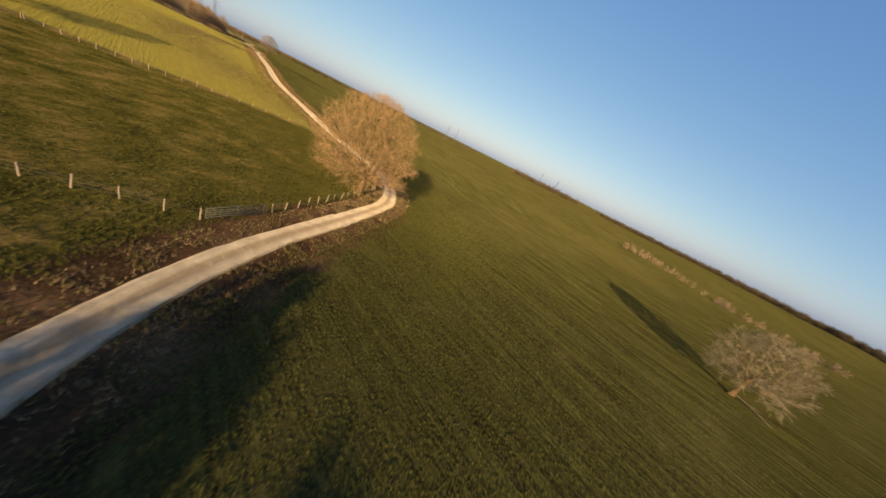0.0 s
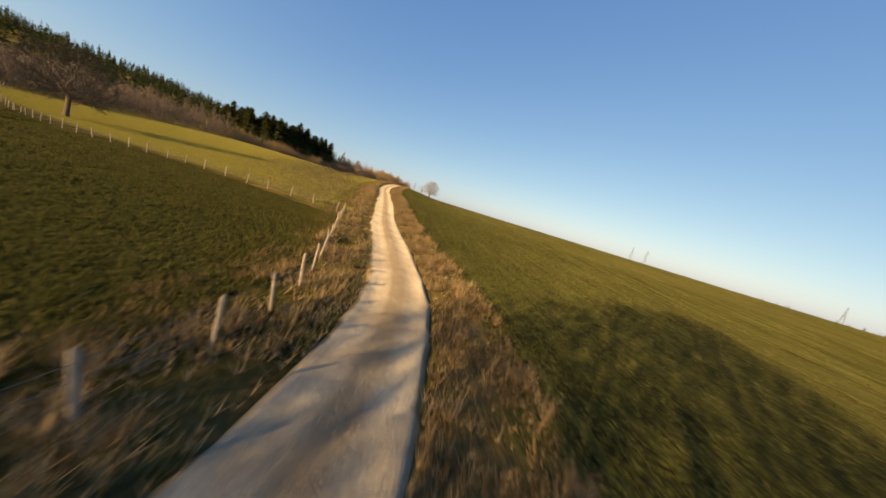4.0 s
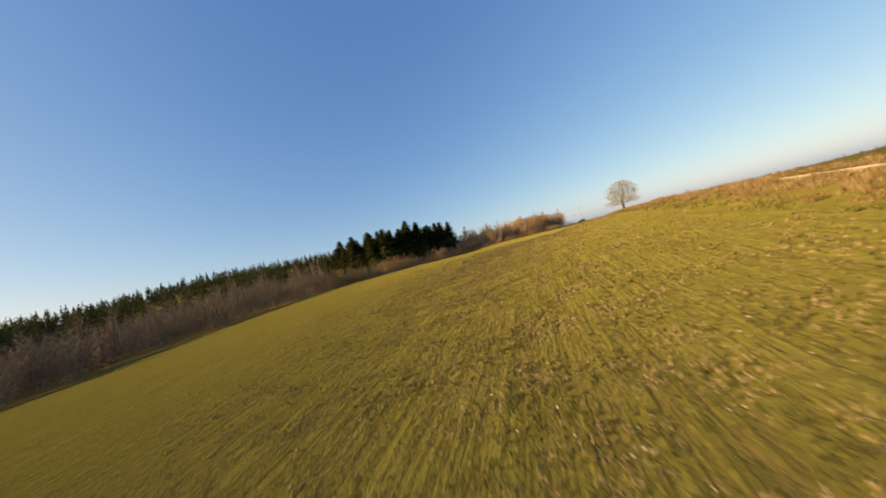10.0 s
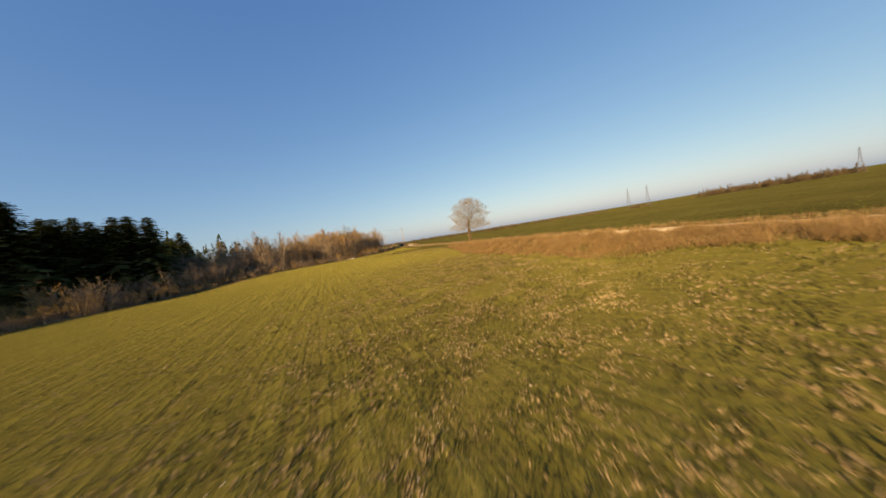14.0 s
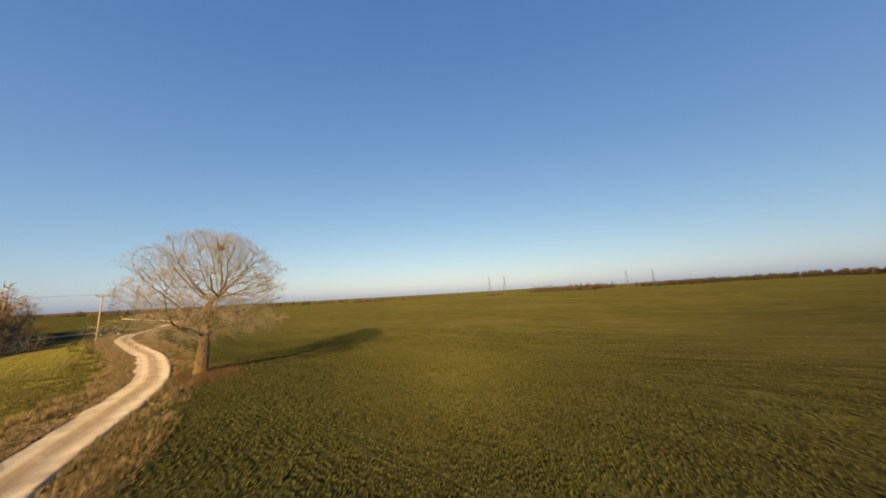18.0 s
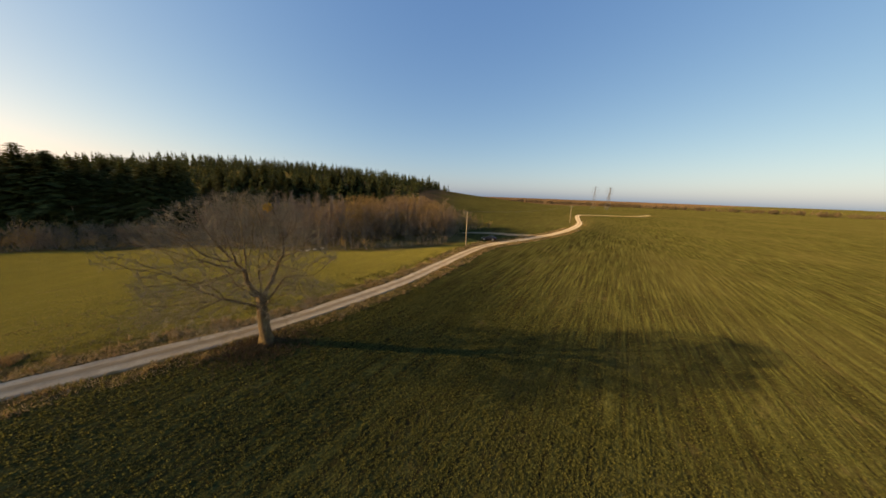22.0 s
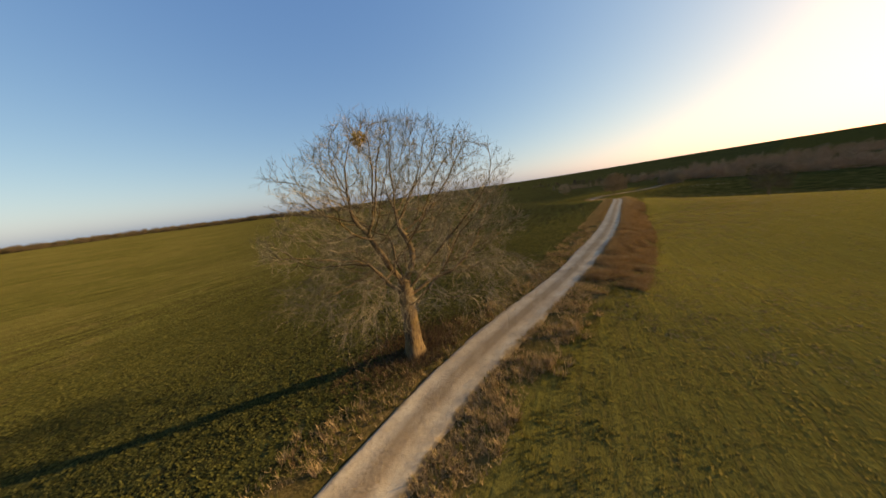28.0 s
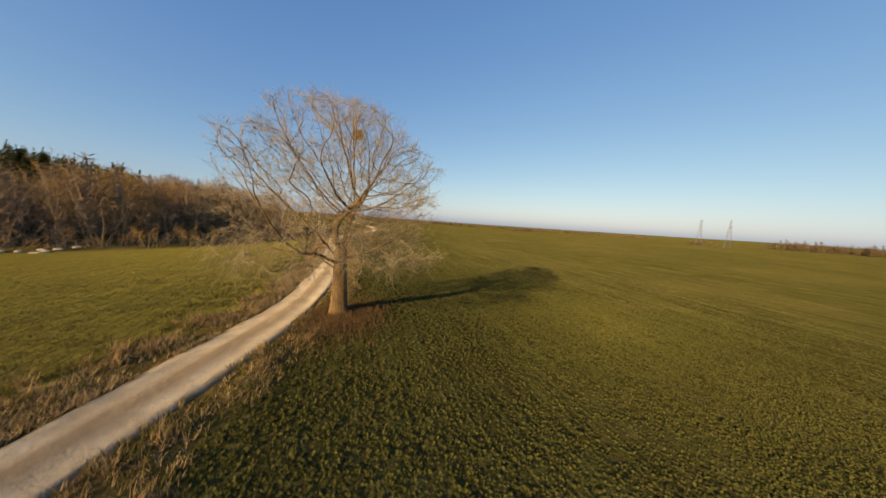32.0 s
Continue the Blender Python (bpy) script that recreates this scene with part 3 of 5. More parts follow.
rng = np.random.default_rng(12)
goals_old = np.concatenate([crown_points(rng, 6800, reach_old, 4.9, 7.4, 13.1, .12, 2.9, -.06), crown_points(rng, 620, lambda a: reach_old(a) * 1.05, 3.6, 4.8, 5.8, .5)]) + (.7, -.4, 0)
LIMBS_B = [(268, 18, 3.6, 3.6), (96, 26, 3.2, 4.0), (178, 22, 2.8, 3.1), (222, 42, 2.8, 3.9), (318, 46, 2.6, 4.3), (25, 28, 2.6, 3.7), (134, 44, 2.6, 4.1), (255, 64, 4.0, 4.3), (70, 66, 4.2, 4.4), (350, 72, 3.2, 4.6)]
tree_b = bare_tree("old_tree", "large leafless old tree with thick trunk and drooping lower branches", 11, LIMBS_B, 4.6, .52, goals_old, .46, 3, droop_old, tip=.0068, near=.34, step=.25, pipe=1.86)
stand(tree_b, 0, 0)
# young shoots on the trunk and dead stubs below the crown
v = []
for k in range(46):
    a, h0 = rng.uniform(0, 6.28), rng.uniform(1.3, 4.4)
    d = np.array([math.cos(a), math.sin(a), rng.uniform(.2, 1.2)])
    v.append(grow(rng, (.42 * math.cos(a) + .08, .42 * math.sin(a) - .06, h0), d / np.linalg.norm(d), rng.uniform(.3, 1.1), .009, .004, .22, .12, -.05))
vv, ff = tubes(v, 3)
tagged(part("sucker_shoots", mesh_of("sucker_shoots", vv, ff), M_TWIG, tree_b), kind="stuff")
TOP_B = min((tuple(v.co) for c in tree_b.children for v in c.data.vertices if c.name.startswith("limb")), key=lambda q: (q[0] - .5) ** 2 + (q[1] - .4) ** 2 + (q[2] - 12.0) ** 2)


def fan(seed, n, lo, hi, length, h0):
    """Main limbs spread round a trunk, rising between lo and hi degrees."""
    q = random.Random(seed)
    return [(k * 137.5 + q.uniform(-15, 15), lo + (hi - lo) * (k + .5) / n, length * q.uniform(.8, 1.2), h0 * (1 - .25 * q.random())) for k in range(n)]


def skirt(radius, top):
    """Twigs droop gently on the outside of the lower crown."""
    return lambda p: .55 * float(smooth(.3, .7, math.hypot(p[0], p[1]) / radius)) * float(1 - smooth(.2, .5, p[2] / top))


rng = np.random.default_rng(22)
goals = np.concatenate([crown_points(rng, 8500, lambda a: 8.0 + 1.0 * math.cos(a - radians(200)), 2.9, 6.6, 15.6, .15, 2.5, -.25)])
tree_a = bare_tree("bushy_tree", "wide leafless tree with dense low branches beside the fence", 21, fan(3, 15, 20, 80, 2.6, 3.1), 3.2, .55, goals, .62, 3, skirt(12, 14), tip=.0095, near=.45, step=.32, pipe=2.0, twig=M_BUSHTWIG, bulk=1.15)
stand(tree_a, 75.5, -214)
tree_c = bare_tree("field_tree", "leafless lone tree standing in the open crop field", 31, fan(5, 9, 15, 78, 2.2, 3.8), 4.0, .42, crown_points(rng, 1500, lambda a: 6.6, 2.6, 6, 12.2), .8, 3, skirt(6.6, 12), tip=.014, near=.6, step=.42, bulk=1.9)
stand(tree_c, 131, -246.3, 0, .84)
tree_f = bare_tree("edge_tree", "dark leafless tree on the field edge by the fence", 41, fan(7, 8, 15, 78, 2.4, 4.0), 4.2, .42, crown_points(rng, 1300, lambda a: 7.0, 3.0, 6.5, 12.8), .8, 3, skirt(6.6, 12), tip=.017, near=.65, step=.45, bark=M_DARKBARK, twig=M_DARKTWIG, bulk=1.5)
stand(tree_f, -1, -169, 80, .95)

THICKET = []
for k, (tx, ty, th, ts) in enumerate(((-44.5, 46, 8.8, 3.9), (-49.0, 43, 8.4, 3.8), (-42.5, 40, 7.4, 3.4), (-53, 47, 8.8, 3.8), (-47, 38.5, 7.8, 3.4))):
    t = bare_tree("thicket_tree", "rounded leafless tree at the corner of the thicket", 51 + k, fan(9 + k, 6, 25, 78, 1.2, 1.4), 1.6, .18, crown_points(rng, 700, lambda a: ts, .8, th * .5, th), .6, 2, None, tip=.012, near=.5, step=.36, bulk=1.6, twig=(M_BUSHTWIG, M_GOLDSCRUB)[k % 2])
    stand(t, tx, ty, 0, 1.2)
    THICKET.append(t)

# a tree and its neighbours in the hedge behind the start, known by the shade that they cast over the track
for k, (tx, ty, th, ts) in enumerate(((57.0, -273.5, 9.5, 4.4), (55.5, -281, 10.0, 4.8), (64.6, -279.0, 7.0, 3.4))):
    t = bare_tree("roadside_tree", "bushy leafless tree in the hedge beside the track", 81 + k, fan(19 + k, 9, 10, 78, 1.4, 1.6), 1.8, .24, crown_points(rng, 900, lambda a: ts, .5, th * .45, th, .1, 3, -.4), .9, 4, None, tip=.017, near=.55, step=.42, bulk=2.6)
    stand(t, tx, ty)


def spray(rng, p, out, length, width):
    """A drooping fan of needles: flat leaflets on both sides of a bough."""
    v = []
    out = np.array(out) / np.linalg.norm(out)
    side = np.cross(out, (0, 0, 1.))
    side /= np.linalg.norm(side)
    k = 5
    for j in range(k):
        u0, u1 = j / k, (j + 1.3) / k
        q0 = p + out * length * u0 + np.array([0, 0, -.25 * length * u0 ** 2])
        q1 = p + out * length * min(u1, 1.05) + np.array([0, 0, -.25 * length * u1 ** 2 + .05])
        w = width * (1 - .8 * u0) * rng.uniform(.7, 1.2)
        for s in (-1, 1):
            tip = (q0 + q1) / 2 + side * s * w + out * length * .12 + np.array([0, 0, -.22 * w + rng.normal(0, .05)])
            v += [q0, q1, tip]
    return v


def conifer_meshes(seed, h, r, boughs):
    rng = np.random.default_rng(seed)
    v = []
    for i in range(boughs):
        u = (i + rng.uniform(0, 1)) / boughs
        zz = h * (.12 + .88 * u ** .85)
        ln = r * (1 - (zz / h)) ** .5 * rng.uniform(.55, 1.15) + .3
        a = i * 2.4 + rng.normal(0, .3)
        up = .25 * (zz / h) - .05 + rng.normal(0, .08)
        v += spray(rng, np.array([0, 0, zz]), (math.cos(a), math.sin(a), up), ln, ln * .5)
    crown = tri_mesh("crown", v, 3)
    pts, rad = grow(rng, (0, 0, -.3), (0, 0, 1), h * .97 + .3, .16 + h * .008, .02, h / 7, .01, 0)
    tv, tf = tubes([(pts, rad)], 7)
    return mesh_of("trunk", tv, tf, True), crown


def conifer(seed, h, r, boughs, label):
    t, c = conifer_meshes(seed, h, r, boughs)
    root = new("spruce_tree")
    tagged(root, label, "tree", "conifers on the wood's edge")
    part("trunk", t, M_DARKBARK, root)
    part("crown", c, M_NEEDLE, root)
    return root


def multi_stem(seed, h, stems, spread, mat_stem, mat_twig, name, label, group, twig_n=60):
    """A clump of thin bare stems with fine twigs."""
    rng = np.random.default_rng(seed)
    big, fine, tips = [], [], []
    for s in range(stems):
        a = rng.uniform(0, 6.28)
        rr = spread * .25 * math.sqrt(rng.uniform(0, 1))
        hh = h * rng.uniform(.75, 1.0) * (1 - .25 * rr / spread)
        d = np.array([math.cos(a) * spread / h * .5, math.sin(a) * spread / h * .5, 1.0])
        pts, rad = grow(rng, (rr * math.cos(a), rr * math.sin(a), -.2), d / np.linalg.norm(d), hh, .018 + hh * .007, .012, hh / 6, .06, .03)
        big.append((pts, rad))
        for q in range(twig_n // stems):
            u = rng.uniform(.2, 1) ** .7
            k = min(int(u * (len(pts) - 1)), len(pts) - 2)
            p = pts[k] + (pts[k + 1] - pts[k]) * rng.uniform(0, 1)
            ln = h * .17 * (1.25 - .45 * u) * rng.uniform(.6, 1.4) + .2
            dd = side_dir(rng, np.array([0, 0, 1.]), rng.uniform(.4, 1.2))
            fp, fr = grow(rng, p, dd, ln, .016, .007, ln / 2, .15, .08)
            fine.append((fp, fr))
            for _ in range(3):
                tips.append((fp[1] + (fp[2] - fp[1]) * rng.uniform(-.6, .9), side_dir(rng, dd, rng.uniform(.4, .9)), ln * rng.uniform(.35, .7)))
    root = new(name)
    tagged(root, label, "tree", group)
    if stems <= 6:
        for line in big:
            v, f = tubes([line], 5)
            part("stem", mesh_of("stem", v, f, True), mat_stem, root)
    else:
        v, f = tubes(big, 4)
        tagged(part("undergrowth", mesh_of("undergrowth", v, f), mat_stem, root), kind="stuff")
    v, f = tubes(fine, 3)
    for p, d, ln in tips:
        a = side_dir(rng, d, math.pi / 2) * .008
        b = np.cross(d, a)
        o = len(v)
        v += [p + a, p - .5 * a + .87 * b, p - .5 * a - .87 * b, p + d * ln + np.array([0, 0, .1 * ln])]
        f += [(o, o + 1, o + 3), (o + 1, o + 2, o + 3), (o + 2, o, o + 3)]
    tagged(part("brushwood", mesh_of("brushwood", v, f), mat_twig, root), kind="stuff")
    return root


def scatter(kinds, spots, rng, lo, hi):
    """Set the first of each kind at a spot, and copies at the rest."""
    used = set()
    for n, (x, y) in enumerate(spots):
        k = int(rng.integers(len(kinds)))
        size, turn = rng.uniform(lo, hi), rng.uniform(0, 360)
        m = pose(x, y, z_at(x, y), 0, 0, turn)
        ob = kinds[k]
        if k in used:
            ob = copy_thing(ob, m)
        used.add(k)
        ob.matrix_basis = m @ Matrix.Scale(size, 4)
    for k, ob in enumerate(kinds):
        if k not in used:
            ob.matrix_basis = pose(*spots[0], z_at(*spots[0])) @ Matrix.Scale(lo, 4)


rng = np.random.default_rng(77)
SPRUCE = [conifer(s, h, r, b, "dark green spruce tree in the wood") for s, h, r, b in ((1, 15.5, 4.6, 330), (2, 14.5, 4.4, 310), (3, 16.5, 4.7, 350), (4, 12, 4.2, 290))]
spots = []
while len(spots) < 110:
    y = -23 - 50 * rng.uniform(0, 1) ** 1.05
    x = wood_x(y) - 13 - 44 * rng.uniform(0, 1) ** 1.3 - .6 * max(0, -62 - y)
    if all((x - a) ** 2 + (y - b) ** 2 > 7 for a, b in spots):
        spots.append((x, y))
while len(spots) < 190:
    x = rng.uniform(-168, -112)
    y = rng.uniform(-24, 1.6 - (100 + x) * 1.03)
    if all((x - a) ** 2 + (y - b) ** 2 > 9 for a, b in spots):
        spots.append((x, y))
scatter(SPRUCE, spots, rng, .95, 1.45)

BIRCH = [multi_stem(60 + k, h, st, sp, M_BIRCH, M_GOLDSCRUB if k == 3 else M_SCRUB, "birch_clump", "leafless clump of thin pale trunks at the wood's edge", "bare trees on the wood's edge", tw)
         for k, (h, st, sp, tw) in enumerate(((9, 4, 3.0, 80), (10, 3, 2.8, 76), (8, 5, 3.4, 120), (9.5, 2, 2.4, 80), (7, 6, 3.8, 120)))]
spots = []
while len(spots) < 100:
    y = rng.uniform(-16, 19)
    x = wood_x(y) - 3.5 - 32 * rng.uniform(0, 1)
    if all((x - a) ** 2 + (y - b) ** 2 > 2.5 for a, b in spots):
        spots.append((x, y))
scatter(BIRCH, spots, rng, .85, 1.2)
spots = []
while len(spots) < 46:
    y = rng.uniform(17, 52)
    x = min(float(wood_x(y)), -41 - max(0, y - 36)) - 5 - 26 * rng.uniform(0, 1)
    if all((x - a) ** 2 + (y - b) ** 2 > 9 for a, b in spots):
        spots.append((x, y))
        m = pose(x, y, z_at(x, y) - .1, 0, 0, rng.uniform(0, 360))
        ob = copy_thing(THICKET[len(spots) % 5], m)
        ob.matrix_basis = m @ Matrix.Scale(rng.uniform(1.0, 1.45), 4)

BUSH = [multi_stem(90 + k, h, st, sp, M_SCRUB, m, "shrub", "leafless brown shrub at the field edge", "shrubs on the wood's edge", tw)
        for k, (h, st, sp, tw, m) in enumerate(((3.0, 8, 3.4, 88, M_SCRUB), (2.2, 9, 3.2, 80, M_GOLDSCRUB), (4.0, 7, 3.6, 88, M_GOLDSCRUB), (3.4, 8, 3.6, 88, M_SCRUB)))]
spots = []
for y in np.arange(-130, 40, 1.5):
    spots.append((float(wood_x(y)) - rng.uniform(0, 3.5), float(y)))
for k in range(70):
    y = rng.uniform(-95, 0)
    spots.append((float(wood_x(y)) - rng.uniform(1, 10), float(y)))
scatter(BUSH, spots, rng, .5, 1.0)
for k in range(120):
    y = rng.uniform(-100, -16)
    x = float(wood_x(y)) - rng.uniform(3, 13)
    ob = copy_thing(BUSH[int(rng.integers(4))], pose(x, y, z_at(x, y), 0, 0, rng.uniform(0, 360)))
    ob.matrix_basis = pose(x, y, z_at(x, y), 0, 0, rng.uniform(0, 360)) @ Matrix.Scale(rng.uniform(1.1, 2.1), 4)

# the rounded clump where the wood ends beside the turn-off
for k, x, y, size in ((3, -54, 53, 2.5), (0, -58, 57, 2.9), (3, -60, 52, 2.8), (0, -61, 61, 2.6), (3, -57, 63, 2.1), (0, -64, 57, 3.0), (3, -53, 48, 2.3), (2, -57, 68, 1.3), (1, -55, 66, 1.9), (2, -60, 70, 1.5), (1, -59, 74, 1.8)):
    ob = copy_thing(BUSH[k], pose(x, y, z_at(x, y)))
    ob.matrix_basis = pose(x, y, z_at(x, y) - .1, 0, 0, x * 37 % 360) @ Matrix.Scale(size, 4)


def low_tree(rng, h, r, n, upright, bulk=1.0):
    """A far tree as loose leaflets round a stem: pointed (conifer) or round (bare crown)."""
    v = []
    for i in range(n):
        u = rng.uniform(.05, 1) if upright else rng.uniform(.1, 1)
        a = rng.uniform(0, 6.28)
        ln = r * (1 - u) ** .8 + .25 if upright else r * math.sin(math.pi * (.12 + .85 * u)) * rng.uniform(.5, 1.05)
        zz = h * u
        o = np.array([math.cos(a), math.sin(a), 0])
        s = np.array([-math.sin(a), math.cos(a), 0])
        if upright:
            w = .42 * ln + .18
            v += [np.array([0, 0, zz + .5]), o * ln + s * w + (0, 0, zz - .5), o * ln - s * w + (0, 0, zz - .45)]
        else:
            tip = o * ln + (0, 0, zz)
            base = o * ln * .35 + np.array([0, 0, zz * .55])
            w = (.03 + .004 * h) * bulk
            tip = tip + rng.normal(0, .06 * r, 3)
            v += [base - s * w, base + s * w, tip]
            for j in range(4):
                q = base + (tip - base) * rng.uniform(.35, 1)
                d = rng.normal(0, 1, 3) + o * .5 + (0, 0, .4)
                d *= .30 * r * rng.uniform(.5, 1.2) / np.linalg.norm(d)
                e = np.cross(d, rng.normal(0, 1, 3))
                e *= (.022 + .0045 * h) * bulk / np.linalg.norm(e)
                v += [q - e, q + e, q + d]
    return np.array(v)


def far_wood(name, label, spots, rng, h, r, n, upright, mat, bulk=1.0):
    kinds = [low_tree(rng, h * k, r, n, upright, bulk) for k in (.8, .9, 1.0, 1.1)]
    out = []
    for x, y in spots:
        t = kinds[int(rng.integers(4))]
        a, s = rng.uniform(0, 6.28), rng.uniform(.8, 1.2)
        c, d = math.cos(a) * s, math.sin(a) * s
        q = np.stack([t[:, 0] * c - t[:, 1] * d, t[:, 0] * d + t[:, 1] * c, t[:, 2] * s], 1)
        out.append(q + (x, y, z_at(x, y) - .2))
    tagged(part(name, tri_mesh(name, np.concatenate(out), 3), mat), label, "woodland", kind="stuff")


def region(rng, n, test, x0, x1, y0, y1):
    out = []
    while len(out) < n:
        x, y = rng.uniform(x0, x1, 400), rng.uniform(y0, y1, 400)
        for a, b, ok in zip(x, y, test(x, y)):
            if ok and len(out) < n:
                out.append((a, b))
    return out


# the conifer hill behind, and the bare woods of the valley
hill = region(rng, 3600, lambda x, y: (x < wood_x(y) - 40) & ((x < -140 - (y + 70) * .15) | (y > -20)) & (x > -800) & (y < 75 - (x + 70) * .6) & (y > 17 + .86 * (x - 8)), -800, -90, -420, 420)
far_wood("conifer_hill", "dark conifer forest covering the hill behind the fields", hill, rng, 15, 3.2, 46, True, M_NEEDLE)
valley = region(rng, 1500, lambda x, y: (x < wood_x(y) - 5) & ((y < -90) | (x > -95)) & ~((y < -14) & (y > -92) & (x > -120)) & (x > -220 - (y + 70) * .1), -420, -36, -420, 56)
far_wood("valley_scrub", "leafless brown woodland in the valley", valley, rng, 10.5, 3.8, 64, False, M_SCRUB)


def far_belt(points, width, n, h, name, label, mat, upright=False):
    p = np.array(points, float)
    seg = rng.integers(0, len(p) - 1, n)
    u = rng.uniform(0, 1, (n, 1))
    q = p[seg] * (1 - u) + p[seg + 1] * u + rng.normal(0, width, (n, 2))
    far_wood(name, label, [tuple(v) for v in q], rng, h, h * .5, 28, upright, mat, 2.0 if mat is M_SCRUB else 4.5)


far_belt([(600, 640), (740, 610), (849, 575)], 12, 150, 18, "far_copse", "leafless copse on the far skyline", M_FARWOOD)
far_belt([(966, 551), (1100, 420), (1150, 150), (1080, -80), (900, -330)], 20, 750, 15, "far_woodland", "long belt of leafless trees on the skyline", M_FARWOOD)
far_belt([(70, 722), (145, 706)], 8, 50, 10, "far_copse", "leafless copse on the far skyline", M_FARWOOD)
far_belt([(330, 480), (350, 470)], 6, 24, 7, "far_copse", "small leafless copse on the far skyline", M_FARWOOD)
far_belt([(-330, 900), (-60, 1000), (250, 1100), (520, 980)], 14, 320, 12, "far_woodland", "belt of leafless trees beyond the fields", M_FARWOOD)
far_belt([(-900, 560), (-560, 760), (-330, 900)], 16, 240, 12, "far_woodland", "belt of leafless trees beyond the fields", M_FARWOOD)
far_belt([(236, -142), (262, -150), (272, -188), (280, -228)], 2.5, 70, 3.8, "field_hedge", "leafless hedge across the open fields", M_SCRUB)
far_belt([(-100, -262), (-30, -285), (30, -310), (70, -345)], 7, 190, 8, "valley_hedge", "leafless hedge with small trees along the valley pasture", M_SCRUB)
far_belt([(-150, -330), (-60, -372), (40, -420), (130, -400)], 10, 240, 8.5, "valley_hedge", "leafless hedge with small trees along the valley pasture", M_SCRUB)
far_belt([(120, -430), (330, -480), (600, -520)], 8, 60, 8, "far_woodland", "thin line of trees on the southern skyline", M_FARWOOD)
far_belt([(75, -480), (-120, -520), (-330, -430)], 32, 420, 11, "far_woodland", "hazy belt of trees across the valley", M_SCRUB)
far_belt([(-95, -225), (-75, -265), (-40, -300), (0, -340)], 9, 130, 8, "valley_hedge", "broad leafless thicket running down into the valley", M_SCRUB)
far_belt([(60, -390), (130, -350), (190, -330)], 6, 70, 7, "valley_hedge", "leafless hedge with small trees along the valley pasture", M_SCRUB)

# ---------------------------------------------------------------- grass and crop


def tufts(spots, rng, h, w, blades, bend):
    """Corners of leaf blades standing in tufts on the ground."""
    s = np.asarray(spots, float)
    n = len(s)
    z = height(s[:, 0], s[:, 1])
    out = np.empty((n, blades, 3, 3))
    for b in range(blades):
        a = rng.uniform(0, 2 * math.pi, n)
        hh = h * rng.uniform(.5, 1.2, n)
        ww = w * rng.uniform(.6, 1.3, n)
        off = rng.normal(0, w * 1.3, (n, 2))
        px, py = s[:, 0] + off[:, 0], s[:, 1] + off[:, 1]
        dx, dy = np.cos(a), np.sin(a)
        lean = bend * rng.uniform(.2, 1.0, n) * h
        out[:, b, 0] = np.stack([px - dy * ww, py + dx * ww, z - .02], 1)
        out[:, b, 1] = np.stack([px + dy * ww, py - dx * ww, z - .02], 1)
        out[:, b, 2] = np.stack([px + dx * lean, py + dy * lean, z + hh], 1)
    return out.reshape(-1, 3)


def rosettes(spots, rng, size, leaves):
    """Corners of broad low leaves spreading from the heart of each plant."""
    s = np.asarray(spots, float)
    n = len(s)
    z = height(s[:, 0], s[:, 1])
    out = np.empty((n, leaves, 3, 3))
    a0 = rng.uniform(0, 2 * math.pi, n)
    k = size * rng.uniform(.6, 1.25, n)
    for b in range(leaves):
        a = a0 + b * 2 * math.pi / leaves + rng.normal(0, .35, n)
        ln, w = k * rng.uniform(.7, 1.2, n), k * rng.uniform(.28, .45, n)
        hh = k * rng.uniform(.25, .85, n)
        dx, dy = np.cos(a), np.sin(a)
        out[:, b, 0] = np.stack([s[:, 0], s[:, 1], z - .01], 1)
        out[:, b, 1] = np.stack([s[:, 0] + dx * ln - dy * w, s[:, 1] + dy * ln + dx * w, z + hh], 1)
        out[:, b, 2] = np.stack([s[:, 0] + dx * ln + dy * w, s[:, 1] + dy * ln - dx * w, z + hh * rng.uniform(.8, 1.2, n)], 1)
    return out.reshape(-1, 3)


def road_dist(x, y):
    d = np.full(len(x), 1e9)
    for px, py in ROAD_LINE:
        d = np.minimum(d, (x - px) ** 2 + (y - py) ** 2)
    return np.sqrt(d)


def path_points():
    """The flown line over the fields, as a plain curve of the plan."""
    a = spline([(72, -258), (84, -235), (86, -212), (78, -190), (66, -170), (50, -152), (30, -138), (12, -121), (1, -104), (-2, -88), (-1, -64), (5, -43),
                (17, -24), (27, -5), (24, 11), (12, 19), (-4, 18), (-13, 5), (-9, -8), (1, -15), (9, -17)], 2.0)
    return a


def field_spots(rng, n, wide, clump=3, row=.5, along=.3):
    """Spots along the drill rows of the fields, a few to each clump."""
    c = path_points()
    k = rng.integers(0, len(c), n // clump)
    p = c[k] + rng.normal(0, 1, (len(k), 2)) * wide * np.sqrt(rng.uniform(.05, 1, (len(k), 1)))
    ca, sa = math.cos(ROW_TURN), math.sin(ROW_TURN)
    u, v = p[:, 0] * ca + p[:, 1] * sa, -p[:, 0] * sa + p[:, 1] * ca
    u = np.round(u / row) * row + rng.normal(0, .045, len(k))
    v = np.round(v / along) * along + rng.normal(0, .07, len(k))
    u, v = (np.repeat(q, clump) + rng.normal(0, .05, len(k) * clump) for q in (u, v))
    return np.stack([u * ca - v * sa, u * sa + v * ca], 1)


